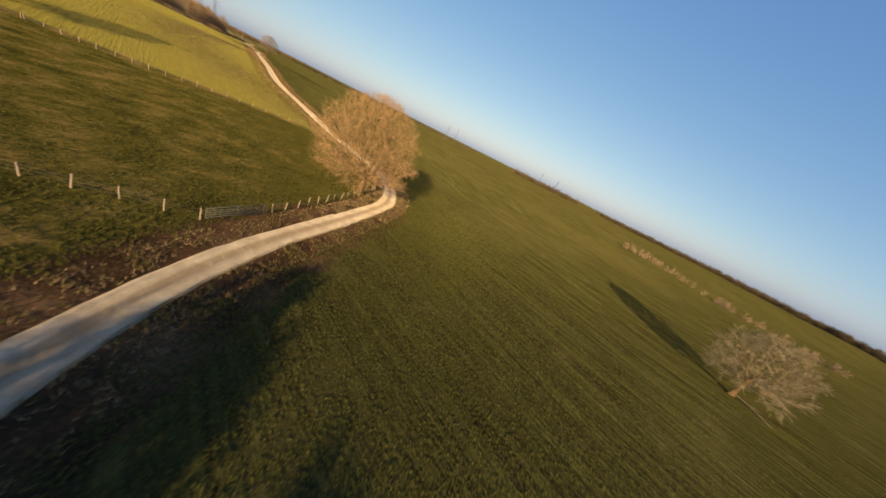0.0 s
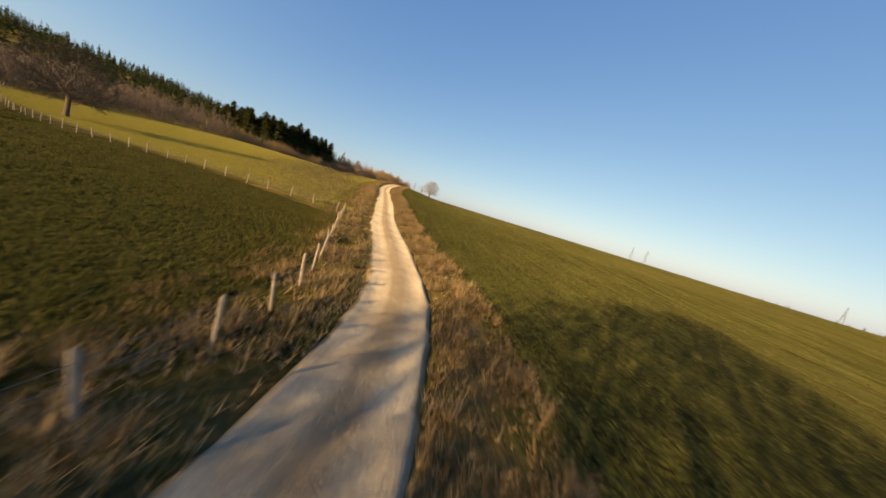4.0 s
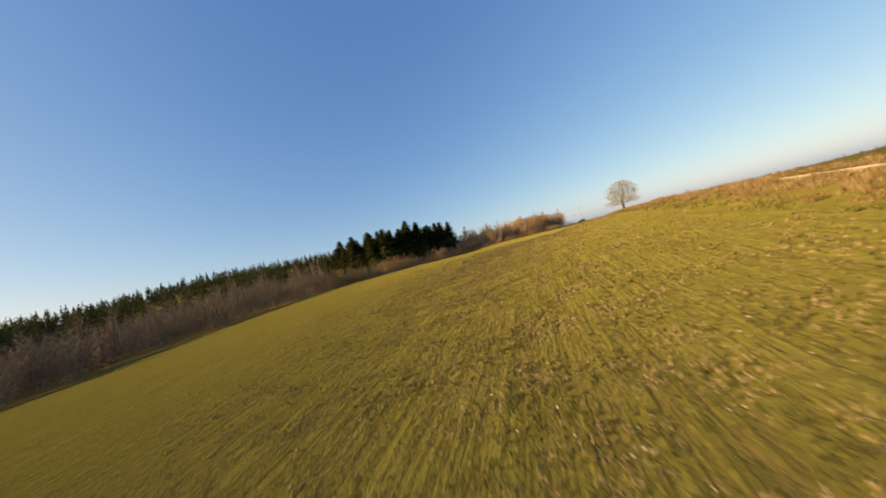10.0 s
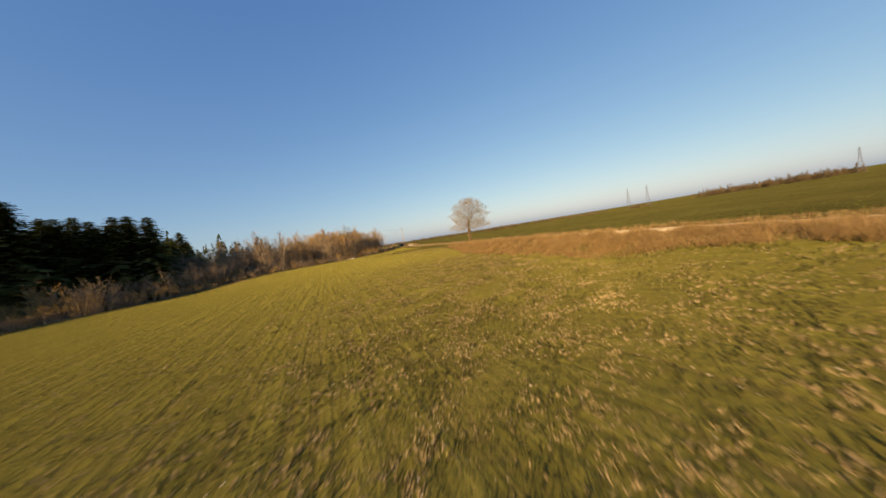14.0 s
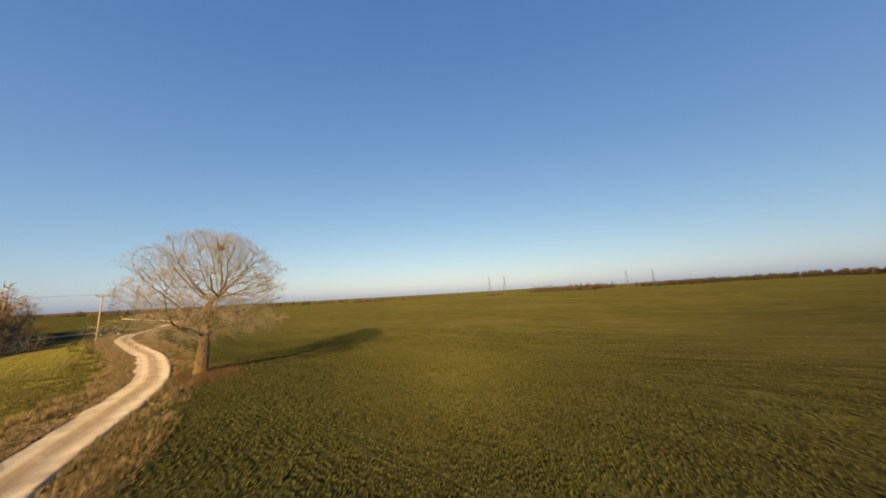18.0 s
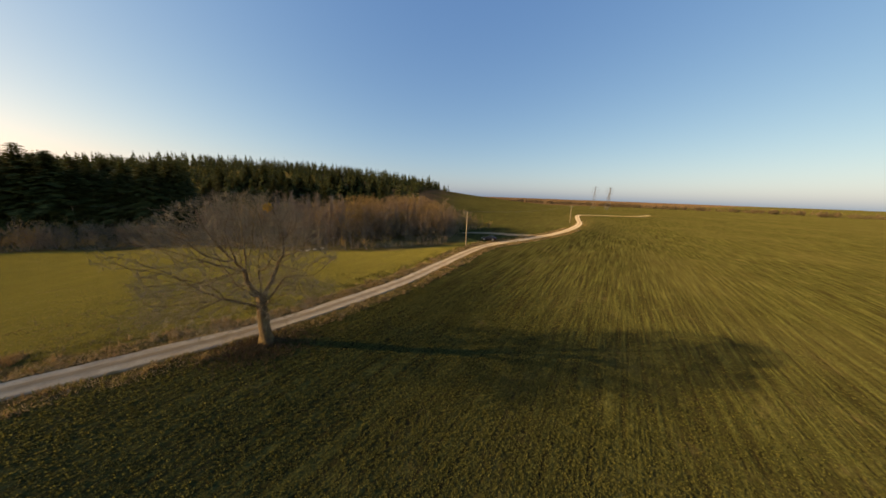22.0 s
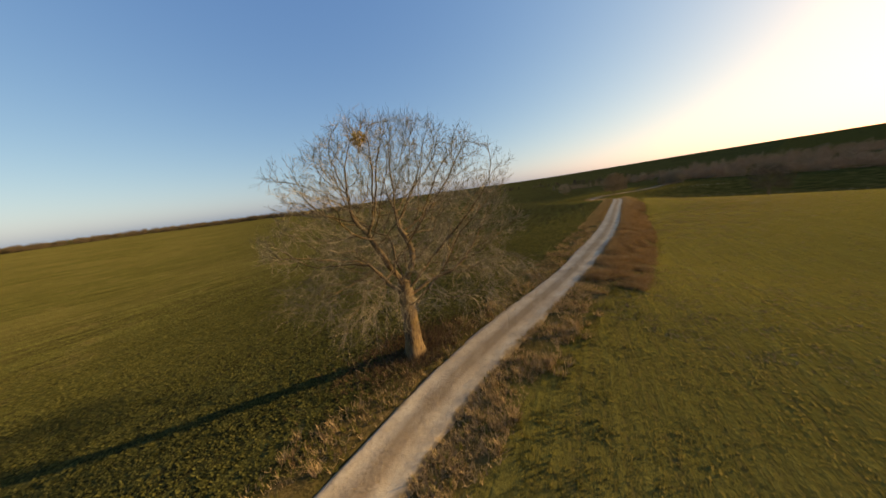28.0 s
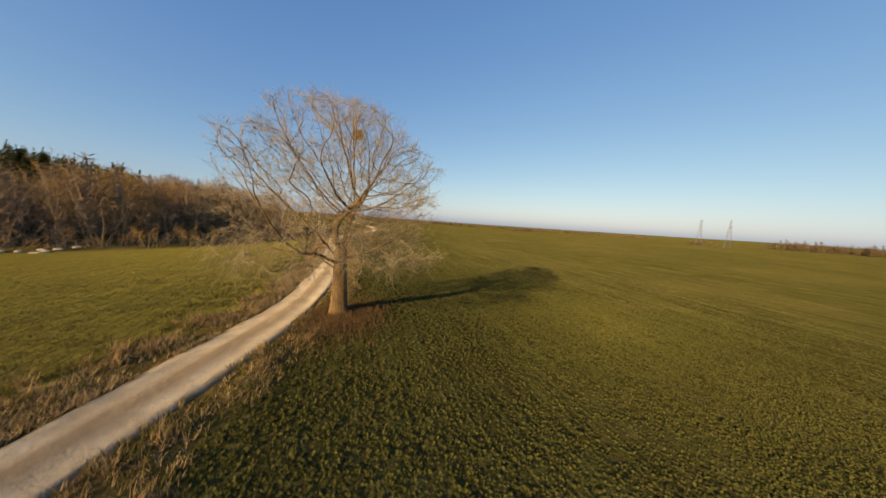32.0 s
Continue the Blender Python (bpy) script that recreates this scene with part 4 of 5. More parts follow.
rng = np.random.default_rng(9)
p = field_spots(rng, 560000, 17, 1, .29, .2)
d = road_dist(p[:, 0], p[:, 1])
left = p[:, 0] < road_x(p[:, 1])
clear = d > np.where(left, 4.0, 3.3)
east = p[clear & ~left]
past = p[clear & left & (p[:, 1] < FENCE_Y - 1)]
past = np.concatenate([past + rng.normal(0, .12, past.shape) for k in range(3)])
tagged(part("crop_east", tri_mesh("crop_east", rosettes(east, rng, .098, 4), 3), M_CROP_E), "low leafy green crop in drilled rows", "crop", kind="stuff")
p = field_spots(rng, 420000, 13, 1, .16)
left = p[:, 0] < road_x(p[:, 1]) - 4
p = p[left & (p[:, 1] > FENCE_Y + 1.5) & (p[:, 1] < 50) & (p[:, 0] > wood_x(p[:, 1]))]
west = p[road_dist(p[:, 0], p[:, 1]) > 4.2]
tagged(part("crop_west", tri_mesh("crop_west", tufts(west, rng, .09, .021, 2, 1.0), 3), M_CROP_W), "sparse yellow-green young cereal in rows", "crop", kind="stuff")
tagged(part("pasture_grass", tri_mesh("pasture_grass", tufts(past, rng, .13, .03, 4, .9), 3), M_GREEN), "rough green pasture grass", "grass", kind="stuff")


def verge_spots(rng, n, lo, hi, side, far=0.0):
    c = ROAD_LINE[(ROAD_LINE[:, 1] > -275) & (ROAD_LINE[:, 1] < 110)]
    t = np.gradient(c, axis=0)
    t /= np.linalg.norm(t, axis=1)[:, None]
    k = rng.integers(0, len(c), n)
    u = lo + (hi - lo) * rng.uniform(0, 1, n)
    nr = np.stack([t[k, 1], -t[k, 0]], 1) * side
    return c[k] + nr * u[:, None] + t[k] * rng.uniform(-.7, .7, (n, 1))


def clumped(p, rng, keep):
    """Thins the spots out into uneven clumps."""
    f = np.sin(p[:, 0] * 1.9 + 1.3 * np.sin(p[:, 1] * .9)) + np.sin(p[:, 1] * 1.6 + 1.7 * np.sin(p[:, 0] * .7)) + rng.normal(0, .9, len(p))
    return p[f > keep]


straw = np.concatenate([clumped(verge_spots(rng, 56000, 1.3, 3.6, -1), rng, -.5), clumped(verge_spots(rng, 42000, 1.3, 3.7, 1), rng, -.5)])
bank = np.stack([-1.7 - 4.6 * rng.beta(1.0, 1.4, 42000), rng.uniform(-78, -16, 42000)], 1)
bank[:, 0] += road_x(bank[:, 1])
heap = np.repeat(clumped(bank, rng, .6)[:900], 14, axis=0)
bank = np.concatenate([clumped(bank, rng, -.3), heap + rng.normal(0, .15, heap.shape)])
tagged(part("bank_dry_grass", tri_mesh("bank_dry_grass", tufts(bank, rng, .44, .010, 6, 1.5), 3), M_RUST), "rusty tussock grass on the bank below the track", "grass", kind="stuff")
more = np.concatenate([clumped(verge_spots(rng, 70000, 1.35, 3.5, -1), rng, -.1), clumped(verge_spots(rng, 46000, 1.35, 3.8, 1), rng, .2)])
straw = np.concatenate([straw, more[(more[:, 1] > -24) & (more[:, 1] < 60)]])
straw = straw[(straw[:, 1] > -226) | (rng.uniform(0, 1, len(straw)) < .3)]
rust = clumped(verge_spots(rng, 66000, 1.35, 4.1, 1), rng, -.5)
rust = np.concatenate([rust, clumped(verge_spots(rng, 40000, 2.6, 5.5, -1), rng, .3)])
def thin_east(p, keep):
    """The verge on the crop side is thin along the open stretch."""
    bare = (p[:, 1] > -112) & (p[:, 1] < 22) & (p[:, 0] > road_x(p[:, 1]))
    return p[~bare | (rng.uniform(0, 1, len(p)) < keep)]


straw = thin_east(straw, .5)
rust = thin_east(rust, .45)
rust = rust[(rust[:, 1] > -200) & ((rust[:, 1] < -78) | ((rust[:, 1] < -12) & (rust[:, 0] > road_x(rust[:, 1]))))]
tagged(part("verge_rusty_grass", tri_mesh("verge_rusty_grass", tufts(rust, rng, .26, .012, 5, 1.2), 3), M_RUST), "rust-brown dead grass strip along the track", "grass", kind="stuff")
tagged(part("verge_dry_grass", tri_mesh("verge_dry_grass", tufts(straw, rng, .22, .013, 4, 1.3), 3), M_STRAW), "tall dry straw-coloured grass along the track", "grass", kind="stuff")
extra = verge_spots(rng, 28000, 1.8, 4.6, -1)
extra = extra[(extra[:, 1] > -22) & (extra[:, 1] < 60)]
extra2 = verge_spots(rng, 13000, 1.6, 3.6, 1)
extra2 = extra2[(extra2[:, 1] > -22) & (extra2[:, 1] < 60)]
green = np.concatenate([clumped(extra, rng, -.2), clumped(extra2, rng, -.2), clumped(verge_spots(rng, 24000, 1.3, 6.5, -1), rng, .1), clumped(verge_spots(rng, 17000, 1.3, 3.5, 1), rng, .2)])
tagged(part("verge_green_grass", tri_mesh("verge_green_grass", tufts(green, rng, .25, .018, 5, 1.0), 3), M_GREEN), "green grass patches along the track", "grass", kind="stuff")

herbs = np.concatenate([clumped(verge_spots(rng, 7000, 1.7, 4.5, -1), rng, .6), clumped(verge_spots(rng, 9000, 1.7, 3.6, 1), rng, .6)])
herbs = herbs[(herbs[:, 1] < -30) | (rng.uniform(0, 1, len(herbs)) < .5)]
tagged(part("verge_dead_herbs", tri_mesh("verge_dead_herbs", tufts(herbs, rng, .42, .012, 5, .45), 3), M_HERB), "dark brown dead weed stalks along the track", "weeds", kind="stuff")
# coarse tussocks that stand above the rest of the verge
tuss = np.concatenate([clumped(verge_spots(rng, 2600, 1.9, 4.4, -1), rng, .2), clumped(verge_spots(rng, 3000, 1.8, 4.2, 1), rng, .2)])
tuss = tuss[(tuss[:, 1] > -215) & (tuss[:, 1] < 62)]
tuss = np.repeat(thin_east(tuss, .25), 9, axis=0)
tuss = tuss + rng.normal(0, .10, tuss.shape)
cut = rng.uniform(0, 1, len(tuss)) < .55
tagged(part("verge_tussocks", tri_mesh("verge_tussocks", tufts(tuss[cut], rng, .55, .013, 4, .9), 3), M_STRAW), "tall pale grass tussocks beside the track", "grass", kind="stuff")
tagged(part("verge_dark_tussocks", tri_mesh("verge_dark_tussocks", tufts(tuss[~cut], rng, .48, .015, 4, .9), 3), M_RUST), "rust-brown grass tussocks beside the track", "grass", kind="stuff")
# lush green edge on the shaded west side of the track
lush = clumped(verge_spots(rng, 16000, 1.35, 2.5, -1), rng, .2)
lush = lush[(lush[:, 1] > -200) & (lush[:, 1] < -118)]
tagged(part("verge_lush_grass", tri_mesh("verge_lush_grass", tufts(lush, rng, .24, .016, 5, 1.0), 3), M_GREEN), "lush green grass at the track's edge", "grass", kind="stuff")
# dry stalks between the wheel tracks
mane = np.concatenate([verge_spots(rng, 9000, -.35, .35, 1)])
mane = clumped(mane[(mane[:, 1] > -226) & (mane[:, 1] < 70)], rng, .4)
tagged(part("track_middle_grass", tri_mesh("track_middle_grass", tufts(mane, rng, .09, .012, 3, 1.6) + np.array([0, 0, .05]), 3), M_STRAW), "short dry grass between the wheel tracks", "grass", kind="stuff")
# rough growth round the foot of the old tree
q = np.stack([rng.normal(.5, 1.4, 1900), rng.normal(-.6, 2.2, 1900)], 1)
q = q[(np.hypot(q[:, 0], q[:, 1]) > .5) & (q[:, 0] > road_x(q[:, 1]) + 1.7)]
tagged(part("foot_growth", tri_mesh("foot_growth", tufts(q, rng, .38, .009, 6, .9), 3), M_HERB), "tangled dry growth round the foot of the old tree", "weeds", kind="stuff")

# ---------------------------------------------------------------- poles, wires, fences


def tube_mesh(name, pts, r, sides=6):
    pts = np.array(pts, float)
    rad = np.full(len(pts), r) if np.isscalar(r) else np.array(r)
    v, f = tubes([(pts, rad)], sides)
    n = len(pts)
    f += [tuple(range(sides))[::-1], tuple((n - 1) * sides + j for j in range(sides))]
    return mesh_of(name, v, f, True)


def utility_pole(x, y, h, turn, sink=0.3):
    root = new("utility_pole")
    tagged(root, "weathered wooden power pole with a crossarm and insulators", "power pole", "power line poles")
    part("pole", tube_mesh("pole", [(0, 0, -sink), (0, 0, h * .5), (0, 0, h)], [.15, .125, .10], 10), M_POLE, root)
    arm = part("crossarm", tube_mesh("crossarm", [(-.95, 0, h - .25), (0, .02, h - .22), (.95, 0, h - .25)], .055, 6), M_STEEL, root)
    for sx in (-.85, 0, .85):
        part("insulator", tube_mesh("insulator", [(sx, 0, h - .2), (sx, 0, h - .1), (sx, 0, h + .03), (sx, 0, h + .1)], [.03, .07, .05, .03], 8), M_CERAMIC, arm)
    root.matrix_basis = pose(x, y, z_at(x, y), 0, 0, turn)
    return root


POLES = [(-30.2, 43.8, 9.0, 60), (-78.3, -41, 9.0, 60), (-150, -150, 9, 60), (-66, 140, 9.0, 20)]
for q in POLES:
    utility_pole(*q)


def wire(a, b, sag, name="power_cable"):
    a, b = np.array(a), np.array(b)
    pts = [a + (b - a) * u - np.array([0, 0, sag * 4 * u * (1 - u)]) for u in np.linspace(0, 1, 13)]
    tagged(part(name, tube_mesh(name, pts, .006, 4), M_WIRE), "thin sagging power cable between wooden poles", "cable", "power cables")


for (x0, y0, h0, t0), (x1, y1, h1, t1) in ((POLES[0], POLES[1]), (POLES[1], POLES[2]), (POLES[0], POLES[3])):
    for sx in (-.85, 0, .85):
        a = (x0 + sx * math.cos(radians(t0)), y0 + sx * math.sin(radians(t0)), z_at(x0, y0) + h0 + .1)
        b = (x1 + sx * math.cos(radians(t1)), y1 + sx * math.sin(radians(t1)), z_at(x1, y1) + h1 + .1)
        wire(a, b, 1.2)


def pylon(x, y, h, turn):
    root = new("lattice_pylon")
    tagged(root, "distant grey steel lattice pylon on the skyline", "pylon", "pylons")
    legs = [(sx * h * .09, sy * h * .09) for sx in (-1, 1) for sy in (-1, 1)]
    r = h * .0036
    for lx, ly in legs:
        part("leg", tube_mesh("leg", [(lx, ly, -.3), (lx * .25, ly * .25, h * .72), (lx * .1, ly * .1, h)], r, 4), M_PYLON, root)
    lv = [0, .2, .38, .53, .65, .75]
    for k in range(len(lv) - 1):
        s0, s1 = 1 - lv[k] * 1.04, 1 - lv[k + 1] * 1.04
        for i, j in ((0, 1), (1, 3), (3, 2), (2, 0)):
            part("brace", tube_mesh("brace", [(legs[i][0] * s0, legs[i][1] * s0, h * lv[k]), (legs[j][0] * s1, legs[j][1] * s1, h * lv[k + 1])], r * .6, 4), M_PYLON, root)
    for lev, w in ((.72, .17), (.82, .21), (.92, .15)):
        part("arm", tube_mesh("arm", [(-h * w, 0, h * lev), (0, 0, h * (lev + .025)), (h * w, 0, h * lev)], r * .8, 4), M_PYLON, root)
    root.matrix_basis = pose(x, y, z_at(x, y), 0, 0, turn)


for q in ((228, 310, 28, 40), (242, 293, 28, 40), (430, 245, 27, 60), (455, 222, 27, 60), (-220, 422, 34, 60), (-203, 431, 34, 60), (-214, 452, 34, 60)):
    pylon(*q)


def fence(points, step, label):
    """Posts along a line, each a thing, and the wires between them."""
    line = spline(points, .5) if len(points) > 2 else np.linspace(points[0], points[1], 200)
    s = np.r_[0, np.cumsum(np.linalg.norm(np.diff(line, axis=0), axis=1))]
    at = np.arange(0, s[-1], step)
    xs, ys = np.interp(at, s, line[:, 0]), np.interp(at, s, line[:, 1])
    r = random.Random(int(abs(points[0][0] * 10)))
    tops = []
    for x, y in zip(xs, ys):
        x, y = x + r.uniform(-.1, .1), y + r.uniform(-.1, .1)
        z = z_at(x, y)
        ob = new("fence_post", POST_MESH[r.randrange(len(POST_MESH))])
        tagged(ob, label, "fence post", "fence posts")
        k = r.uniform(.76, .95)
        ob.matrix_basis = pose(x, y, z, r.uniform(-6, 6), r.uniform(-6, 6), r.uniform(0, 360)) @ Matrix.Scale(k, 4)
        tops.append(np.array([x, y, z]))
    for lev in (.35, .62, .86):
        pts = [t + (0, 0, lev) for t in tops]
        tagged(part("fence_wire", tube_mesh("fence_wire", pts, .006, 3), M_WIRE), "thin steel wire strung along fence posts", "wire", "fence wires")


def post_mesh(seed):
    r = random.Random(seed)
    rad, h = .055, 1.2
    v, f = [], []
    for k, u in enumerate((-.3, .1, .6, .95, 1.0)):
        for j in range(7):
            a = j * 2 * math.pi / 7
            q = rad * (1 + r.uniform(-.12, .12)) * (.7 if u == 1.0 else 1)
            v.append((q * math.cos(a), q * math.sin(a), u * h + (.04 * math.cos(a + seed) if u >= .95 else 0)))
    f = [(k * 7 + j, k * 7 + (j + 1) % 7, (k + 1) * 7 + (j + 1) % 7, (k + 1) * 7 + j) for k in range(4) for j in range(7)]
    f.append(tuple(28 + j for j in range(7)))
    me = mesh_of("fence_post", v, f)
    me.materials.append(M_POST)
    return me


POST_MESH = [post_mesh(s) for s in range(4)]
fence([(64, -173.4), (55, -174.4), (42, -176), (26, -178), (10, -177)], 2.7, "pale weathered wooden fence post at the field edge")
fence([(10, -177), (-20, -172), (-60, -160), (-88, -142)], 3.4, "weathered wooden fence post at the field edge")
fence([(64.6, -173.2), (71, -182), (76.4, -190), (78.4, -198), (78.5, -205.5), (77.2, -211.2), (73.6, -218.4), (69.2, -227), (66.8, -232)], 1.9, "weathered wooden fence post beside the track")
fence([(63.4, -236.6), (56, -236.9), (40, -238), (20, -242)], 2.4, "weathered wooden fence post across the pasture")


def field_gate(x0, y0, x1, y1):
    root = new("field_gate")
    tagged(root, "grey steel bar gate closing the pasture", "gate")
    ln = math.hypot(x1 - x0, y1 - y0)
    for h in (.25, .45, .65, .85, 1.08):
        part("bar", tube_mesh("bar", [(0, 0, h), (ln / 2, .01, h - .01), (ln, 0, h)], .022, 6), M_STEEL, root)
    for u in (0, .5, 1):
        part("upright", tube_mesh("upright", [(ln * u, 0, .2), (ln * u, 0, .7), (ln * u, 0, 1.12)], .025, 6), M_STEEL, root)
    root.matrix_basis = pose(x0, y0, z_at(x0, y0), 0, 0, math.degrees(math.atan2(y1 - y0, x1 - x0)))


field_gate(63.6, -236.4, 66.6, -232.4)

# ---------------------------------------------------------------- car and clutter


def car(x, y, turn):
    paint = Nodes("dark_blue_car_paint").done((0.008, 0.010, 0.016), 0.5, 0.15)
    glass = Nodes("tinted_car_glass").done((0.012, 0.014, 0.016), 0.2, 0.3)
    rubber = Nodes("black_tyre_rubber").done((0.02, 0.02, 0.02), 0.8, 0.2)
    alloy = Nodes("silver_wheel_rim").done((0.5, 0.5, 0.52), 0.35, 0.5, 0.8)
    lamp = Nodes("clear_headlight").done((0.7, 0.7, 0.68), 0.15, 0.6)
    red = Nodes("red_tail_light").done((0.35, 0.01, 0.01), 0.2, 0.5)
    root = new("parked_car")
    tagged(root, "dark blue hatchback with raised tailgate parked beside the track", "car")
    secs = [(-2.06, .35, .78, .78), (-2.0, .30, .98, .84), (-1.2, .26, 1.0, .88), (.2, .26, .96, .88), (1.0, .26, .93, .88), (1.7, .28, .84, .84), (2.05, .34, .64, .74)]
    v, f = [], []
    for sx, lo, hi, w in secs:
        mid = (lo + hi) / 2
        v += [(sx, -w * .92, lo), (sx, -w, mid), (sx, -w * .93, hi), (sx, -w * .5, hi + .03), (sx, w * .5, hi + .03), (sx, w * .93, hi), (sx, w, mid), (sx, w * .92, lo)]
    for k in range(len(secs) - 1):
        f += [(k * 8 + j, k * 8 + (j + 1) % 8, (k + 1) * 8 + (j + 1) % 8, (k + 1) * 8 + j) for j in range(8)]
    f += [tuple(range(8))[::-1], tuple(48 + j for j in range(8))]
    part("body", mesh_of("body", v, f, True), paint, root)
    cab = [(-1.75, .98, .80), (-1.35, 1.40, .62), (.1, 1.46, .64), (1.05, .95, .80)]
    v, f = [], []
    for sx, hz, w in cab:
        v += [(sx, -w, hz - (.0 if hz < 1 else .04)), (sx, -w * .6, hz), (sx, w * .6, hz), (sx, w, hz - (.0 if hz < 1 else .04))]
    v += [(-1.75, -.8, .9), (-1.75, .8, .9), (1.05, -.8, .88), (1.05, .8, .88)]
    for k in range(3):
        f += [(k * 4 + j, k * 4 + j + 1, k * 4 + j + 5, k * 4 + j + 4) for j in range(3)]
    f += [(0, 4, 8, 12), (3, 15, 11, 7)]
    part("windows", mesh_of("windows", v, f), glass, root, "dark tinted windows")
    part("roof", mesh_of("roof", [(-1.38, -.63, 1.40), (-1.38, .63, 1.40), (.14, .65, 1.455), (.14, -.65, 1.455), (-1.3, -.4, 1.45), (-1.3, .4, 1.45), (.08, .42, 1.50), (.08, -.42, 1.50)],
                         [(0, 3, 7, 4), (3, 2, 6, 7), (2, 1, 5, 6), (1, 0, 4, 5), (4, 7, 6, 5)], True), paint, root)
    gate = part("tailgate", mesh_of("tailgate", [(-1.36, -.58, 1.46), (-1.36, .58, 1.46), (-2.2, .64, 1.86), (-2.2, -.64, 1.86), (-1.38, -.58, 1.41), (-1.38, .58, 1.41), (-2.24, .64, 1.79), (-2.24, -.64, 1.79)],
                                            [(0, 1, 2, 3), (7, 6, 5, 4), (0, 4, 5, 1), (1, 5, 6, 2), (2, 6, 7, 3), (3, 7, 4, 0)]), paint, root, "raised tailgate")
    part("rear_window", mesh_of("rear_window", [(-1.45, -.48, 1.512), (-1.45, .48, 1.512), (-1.95, .52, 1.75), (-1.95, -.52, 1.75)], [(0, 1, 2, 3)]), glass, gate)
    for wx in (-1.3, 1.3):
        for wy in (-.78, .78):
            wheel = part("wheel", tube_mesh("wheel", [(wx, wy - .1, .31), (wx, wy - .07, .31), (wx, wy + .07, .31), (wx, wy + .1, .31)], [.27, .31, .31, .27], 18), rubber, root)
            s = 1 if wy > 0 else -1
            part("rim", tube_mesh("rim", [(wx, wy + s * .08, .31), (wx, wy + s * .1, .31), (wx, wy + s * .112, .31)], [.2, .2, .17], 14), alloy, wheel)
    for wy in (-.6, .6):
        part("headlight", tube_mesh("headlight", [(1.94, wy, .66), (2.03, wy, .64), (2.06, wy, .63)], [.13, .12, .08], 10), lamp, root)
        part("tail_light", tube_mesh("tail_light", [(-1.98, wy * 1.15, .82), (-2.06, wy * 1.15, .82), (-2.08, wy * 1.15, .82)], [.12, .12, .09], 8), red, root)
    root.matrix_basis = pose(x, y, z_at(x, y) + .07, 0, 0, turn)


car(-34.2, 55.2, 212)


def rock(seed, r):
    q = random.Random(seed)
    bm = bmesh.new()
    bmesh.ops.create_icosphere(bm, subdivisions=1, radius=r)
    for w in bm.verts:
        w.co *= q.uniform(.7, 1.2)
        w.co.z *= .6
    me = bpy.data.meshes.new("stone")
    bm.to_mesh(me)
    bm.free()
    me.materials.append(M_STONE)
    return me


ROCKS = [rock(k, .3) for k in range(4)]
q = random.Random(4)
for cx, cy, n in ((-42.5, 7, 8), (-66.5, -58, 9), (-69, -72, 6)):
    for k in range(n):
        x, y = cx + q.gauss(0, 1.3), cy + q.gauss(0, 1.6)
        ob = new("stone", ROCKS[q.randrange(4)])
        tagged(ob, "pale rubble stone heaped at the field edge", "stone", "rubble stones")
        s = q.uniform(.6, 1.6)
        ob.matrix_basis = pose(x, y, z_at(x, y) + .05, 0, 0, q.uniform(0, 360)) @ Matrix.Scale(s, 4)

# dry stubble left between the young plants
rng = np.random.default_rng(16)
sp = field_spots(rng, 520000, 14, 3, .22)
sp = sp[(sp[:, 0] < road_x(sp[:, 1]) - 4.5) & (sp[:, 1] > FENCE_Y + 2) & (sp[:, 1] < -10) & (sp[:, 0] > wood_x(sp[:, 1]) + 2)]
sp = clumped(sp, rng, -.2)
tagged(part("field_stubble", tri_mesh("field_stubble", tufts(sp, rng, .085, .012, 3, 1.6), 3), M_STUBBLE), "pale dry stubble among the young cereal", "stubble", kind="stuff")

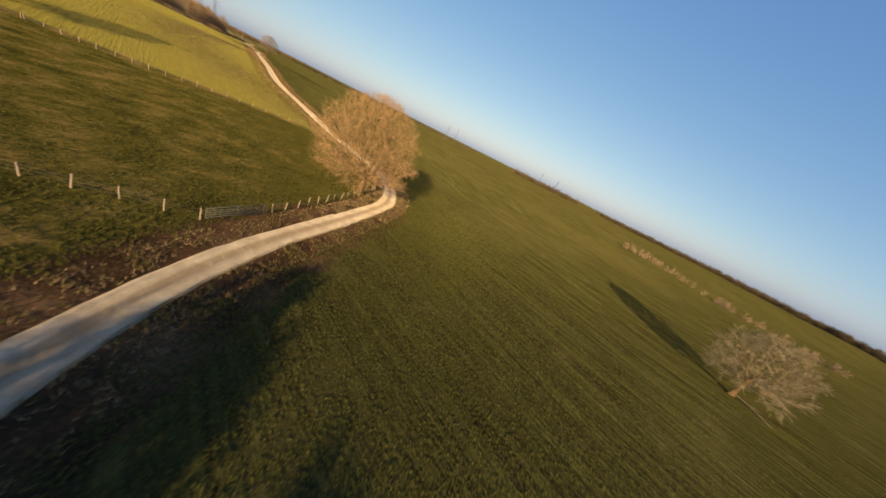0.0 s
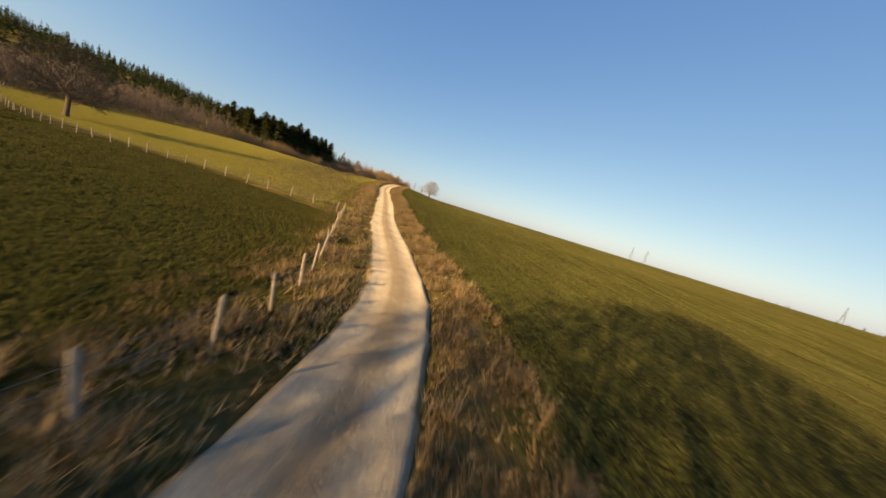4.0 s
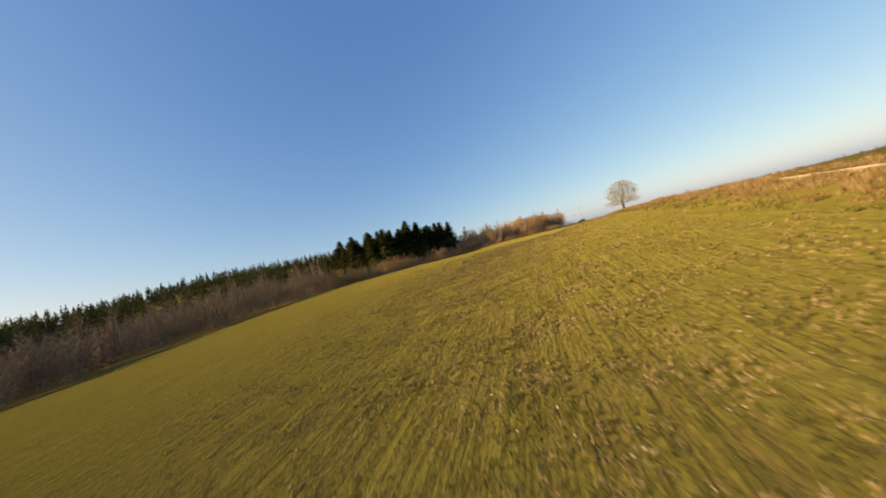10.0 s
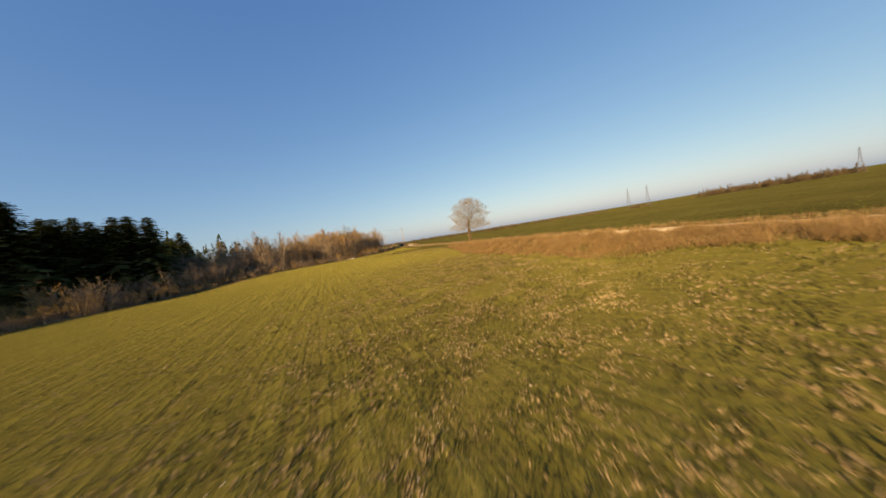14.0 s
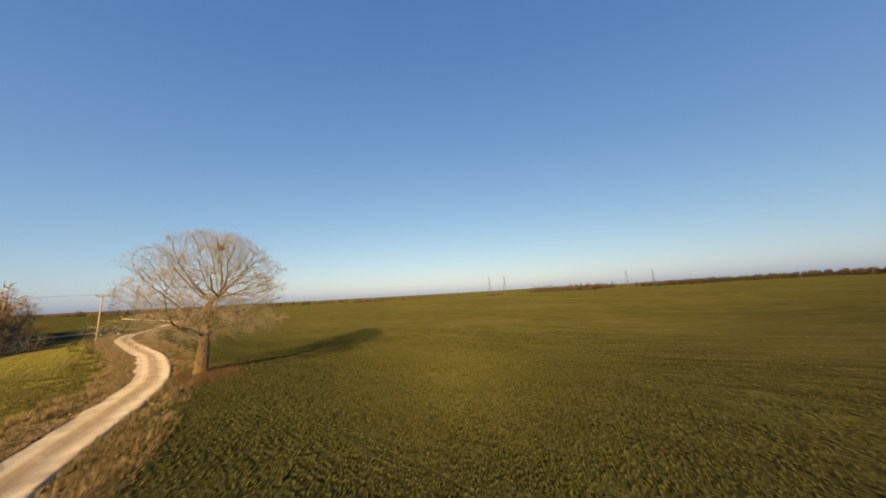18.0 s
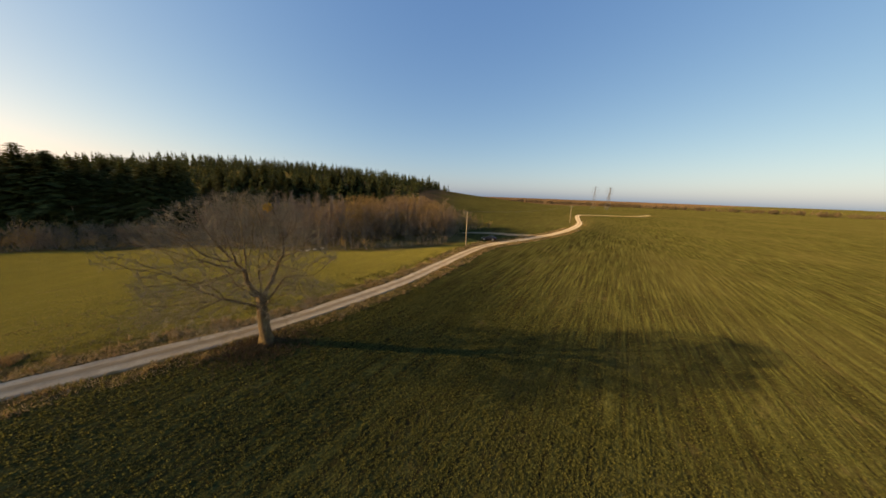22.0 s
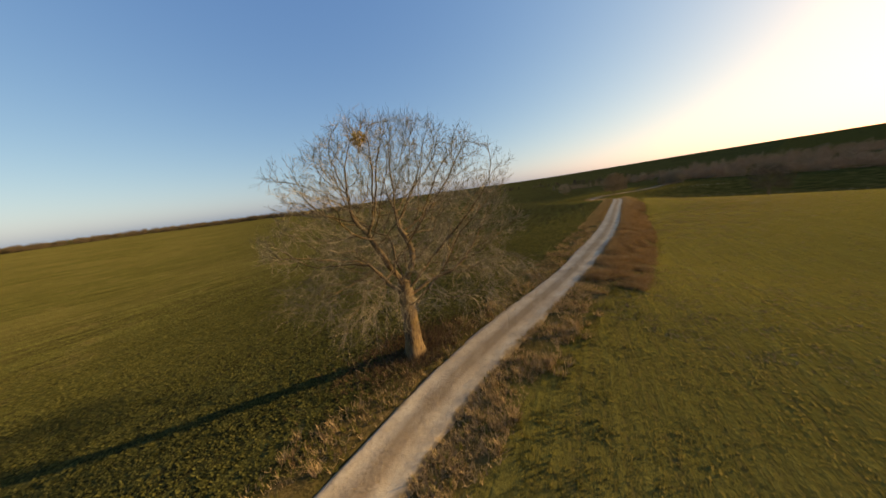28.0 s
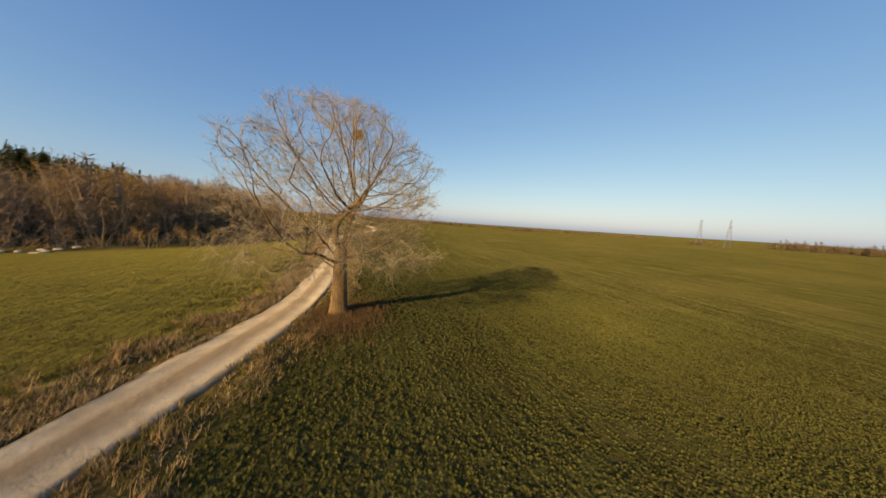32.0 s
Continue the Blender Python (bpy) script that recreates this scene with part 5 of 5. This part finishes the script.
# small white flints lying on the sparse west field
rng = np.random.default_rng(15)
sp = field_spots(rng, 16000, 11, 1, .1)
sp = sp[(sp[:, 0] < road_x(sp[:, 1]) - 5) & (sp[:, 1] > FENCE_Y + 2) & (sp[:, 1] < -20)]
zz = height(sp[:, 0], sp[:, 1])
a = rng.uniform(0, 6.28, len(sp))
r = .012 + .026 * rng.uniform(0, 1, len(sp)) ** 2
pts = []
for k in range(4):
    ang = a + k * math.pi / 2
    pts.append(np.stack([sp[:, 0] + r * np.cos(ang), sp[:, 1] + r * np.sin(ang), zz + .01], 1))
top = np.stack([sp[:, 0], sp[:, 1], zz + r * .9], 1)
tri = np.stack([np.stack([pts[k], pts[(k + 1) % 4], top], 1) for k in range(4)], 1)
tagged(part("field_flints", tri_mesh("field_flints", tri.reshape(-1, 3), 3), M_STONE), "small white flints scattered on the young crop", "stones", kind="stuff")

# a limb that came down in the wind
def fallen_branch(seed, a, b, r, label):
    rng = np.random.default_rng(seed)
    a, b = np.array(a, float), np.array(b, float)
    ln = np.linalg.norm(b - a)
    d = np.append((b - a) / ln, 0)
    pts, rad = grow(rng, (0, 0, r), d, ln, r, r * .3, ln / 8, .10, 0)
    pts[:, 2] = r + .10 * np.sin(np.linspace(0, 3.1, len(pts)))
    lines = [(pts, rad)]
    for k in range(2, len(pts) - 1):
        o = side_dir(rng, d, rng.uniform(.5, .9))
        o[2] = abs(o[2]) * .6
        lines.append(grow(rng, pts[k], o, ln * rng.uniform(.15, .35), rad[k] * .6, .006, ln / 14, .12, -.02))
    v, f = tubes(lines, 6)
    ob = part("fallen_branch", mesh_of("fallen_branch", v, f, True), M_TWIG)
    tagged(ob, label, "branch")
    ob.matrix_basis = pose(a[0], a[1], z_at(*a))


fallen_branch(7, (132.0, -246.6), (130.6, -251.6), .14, "pale broken limb lying below the lone field tree")

# the mistletoe ball high in the old tree
rng = np.random.default_rng(8)
v = []
for k in range(170):
    o = rng.normal(0, 1, 3)
    o /= np.linalg.norm(o)
    c = o * .32 * rng.uniform(.1, 1) ** .5
    s = rng.normal(0, .07, (3, 3))
    v += [c + s[0], c + s[1], c + s[2] + o * .08]
nest = part("mistletoe", tri_mesh("mistletoe", v, 3), M_NEST)
tagged(nest, "round yellow-green mistletoe ball among bare twigs", "mistletoe")
nest.matrix_basis = pose(*TOP_B[:2], TOP_B[2] + z_at(0, 0))
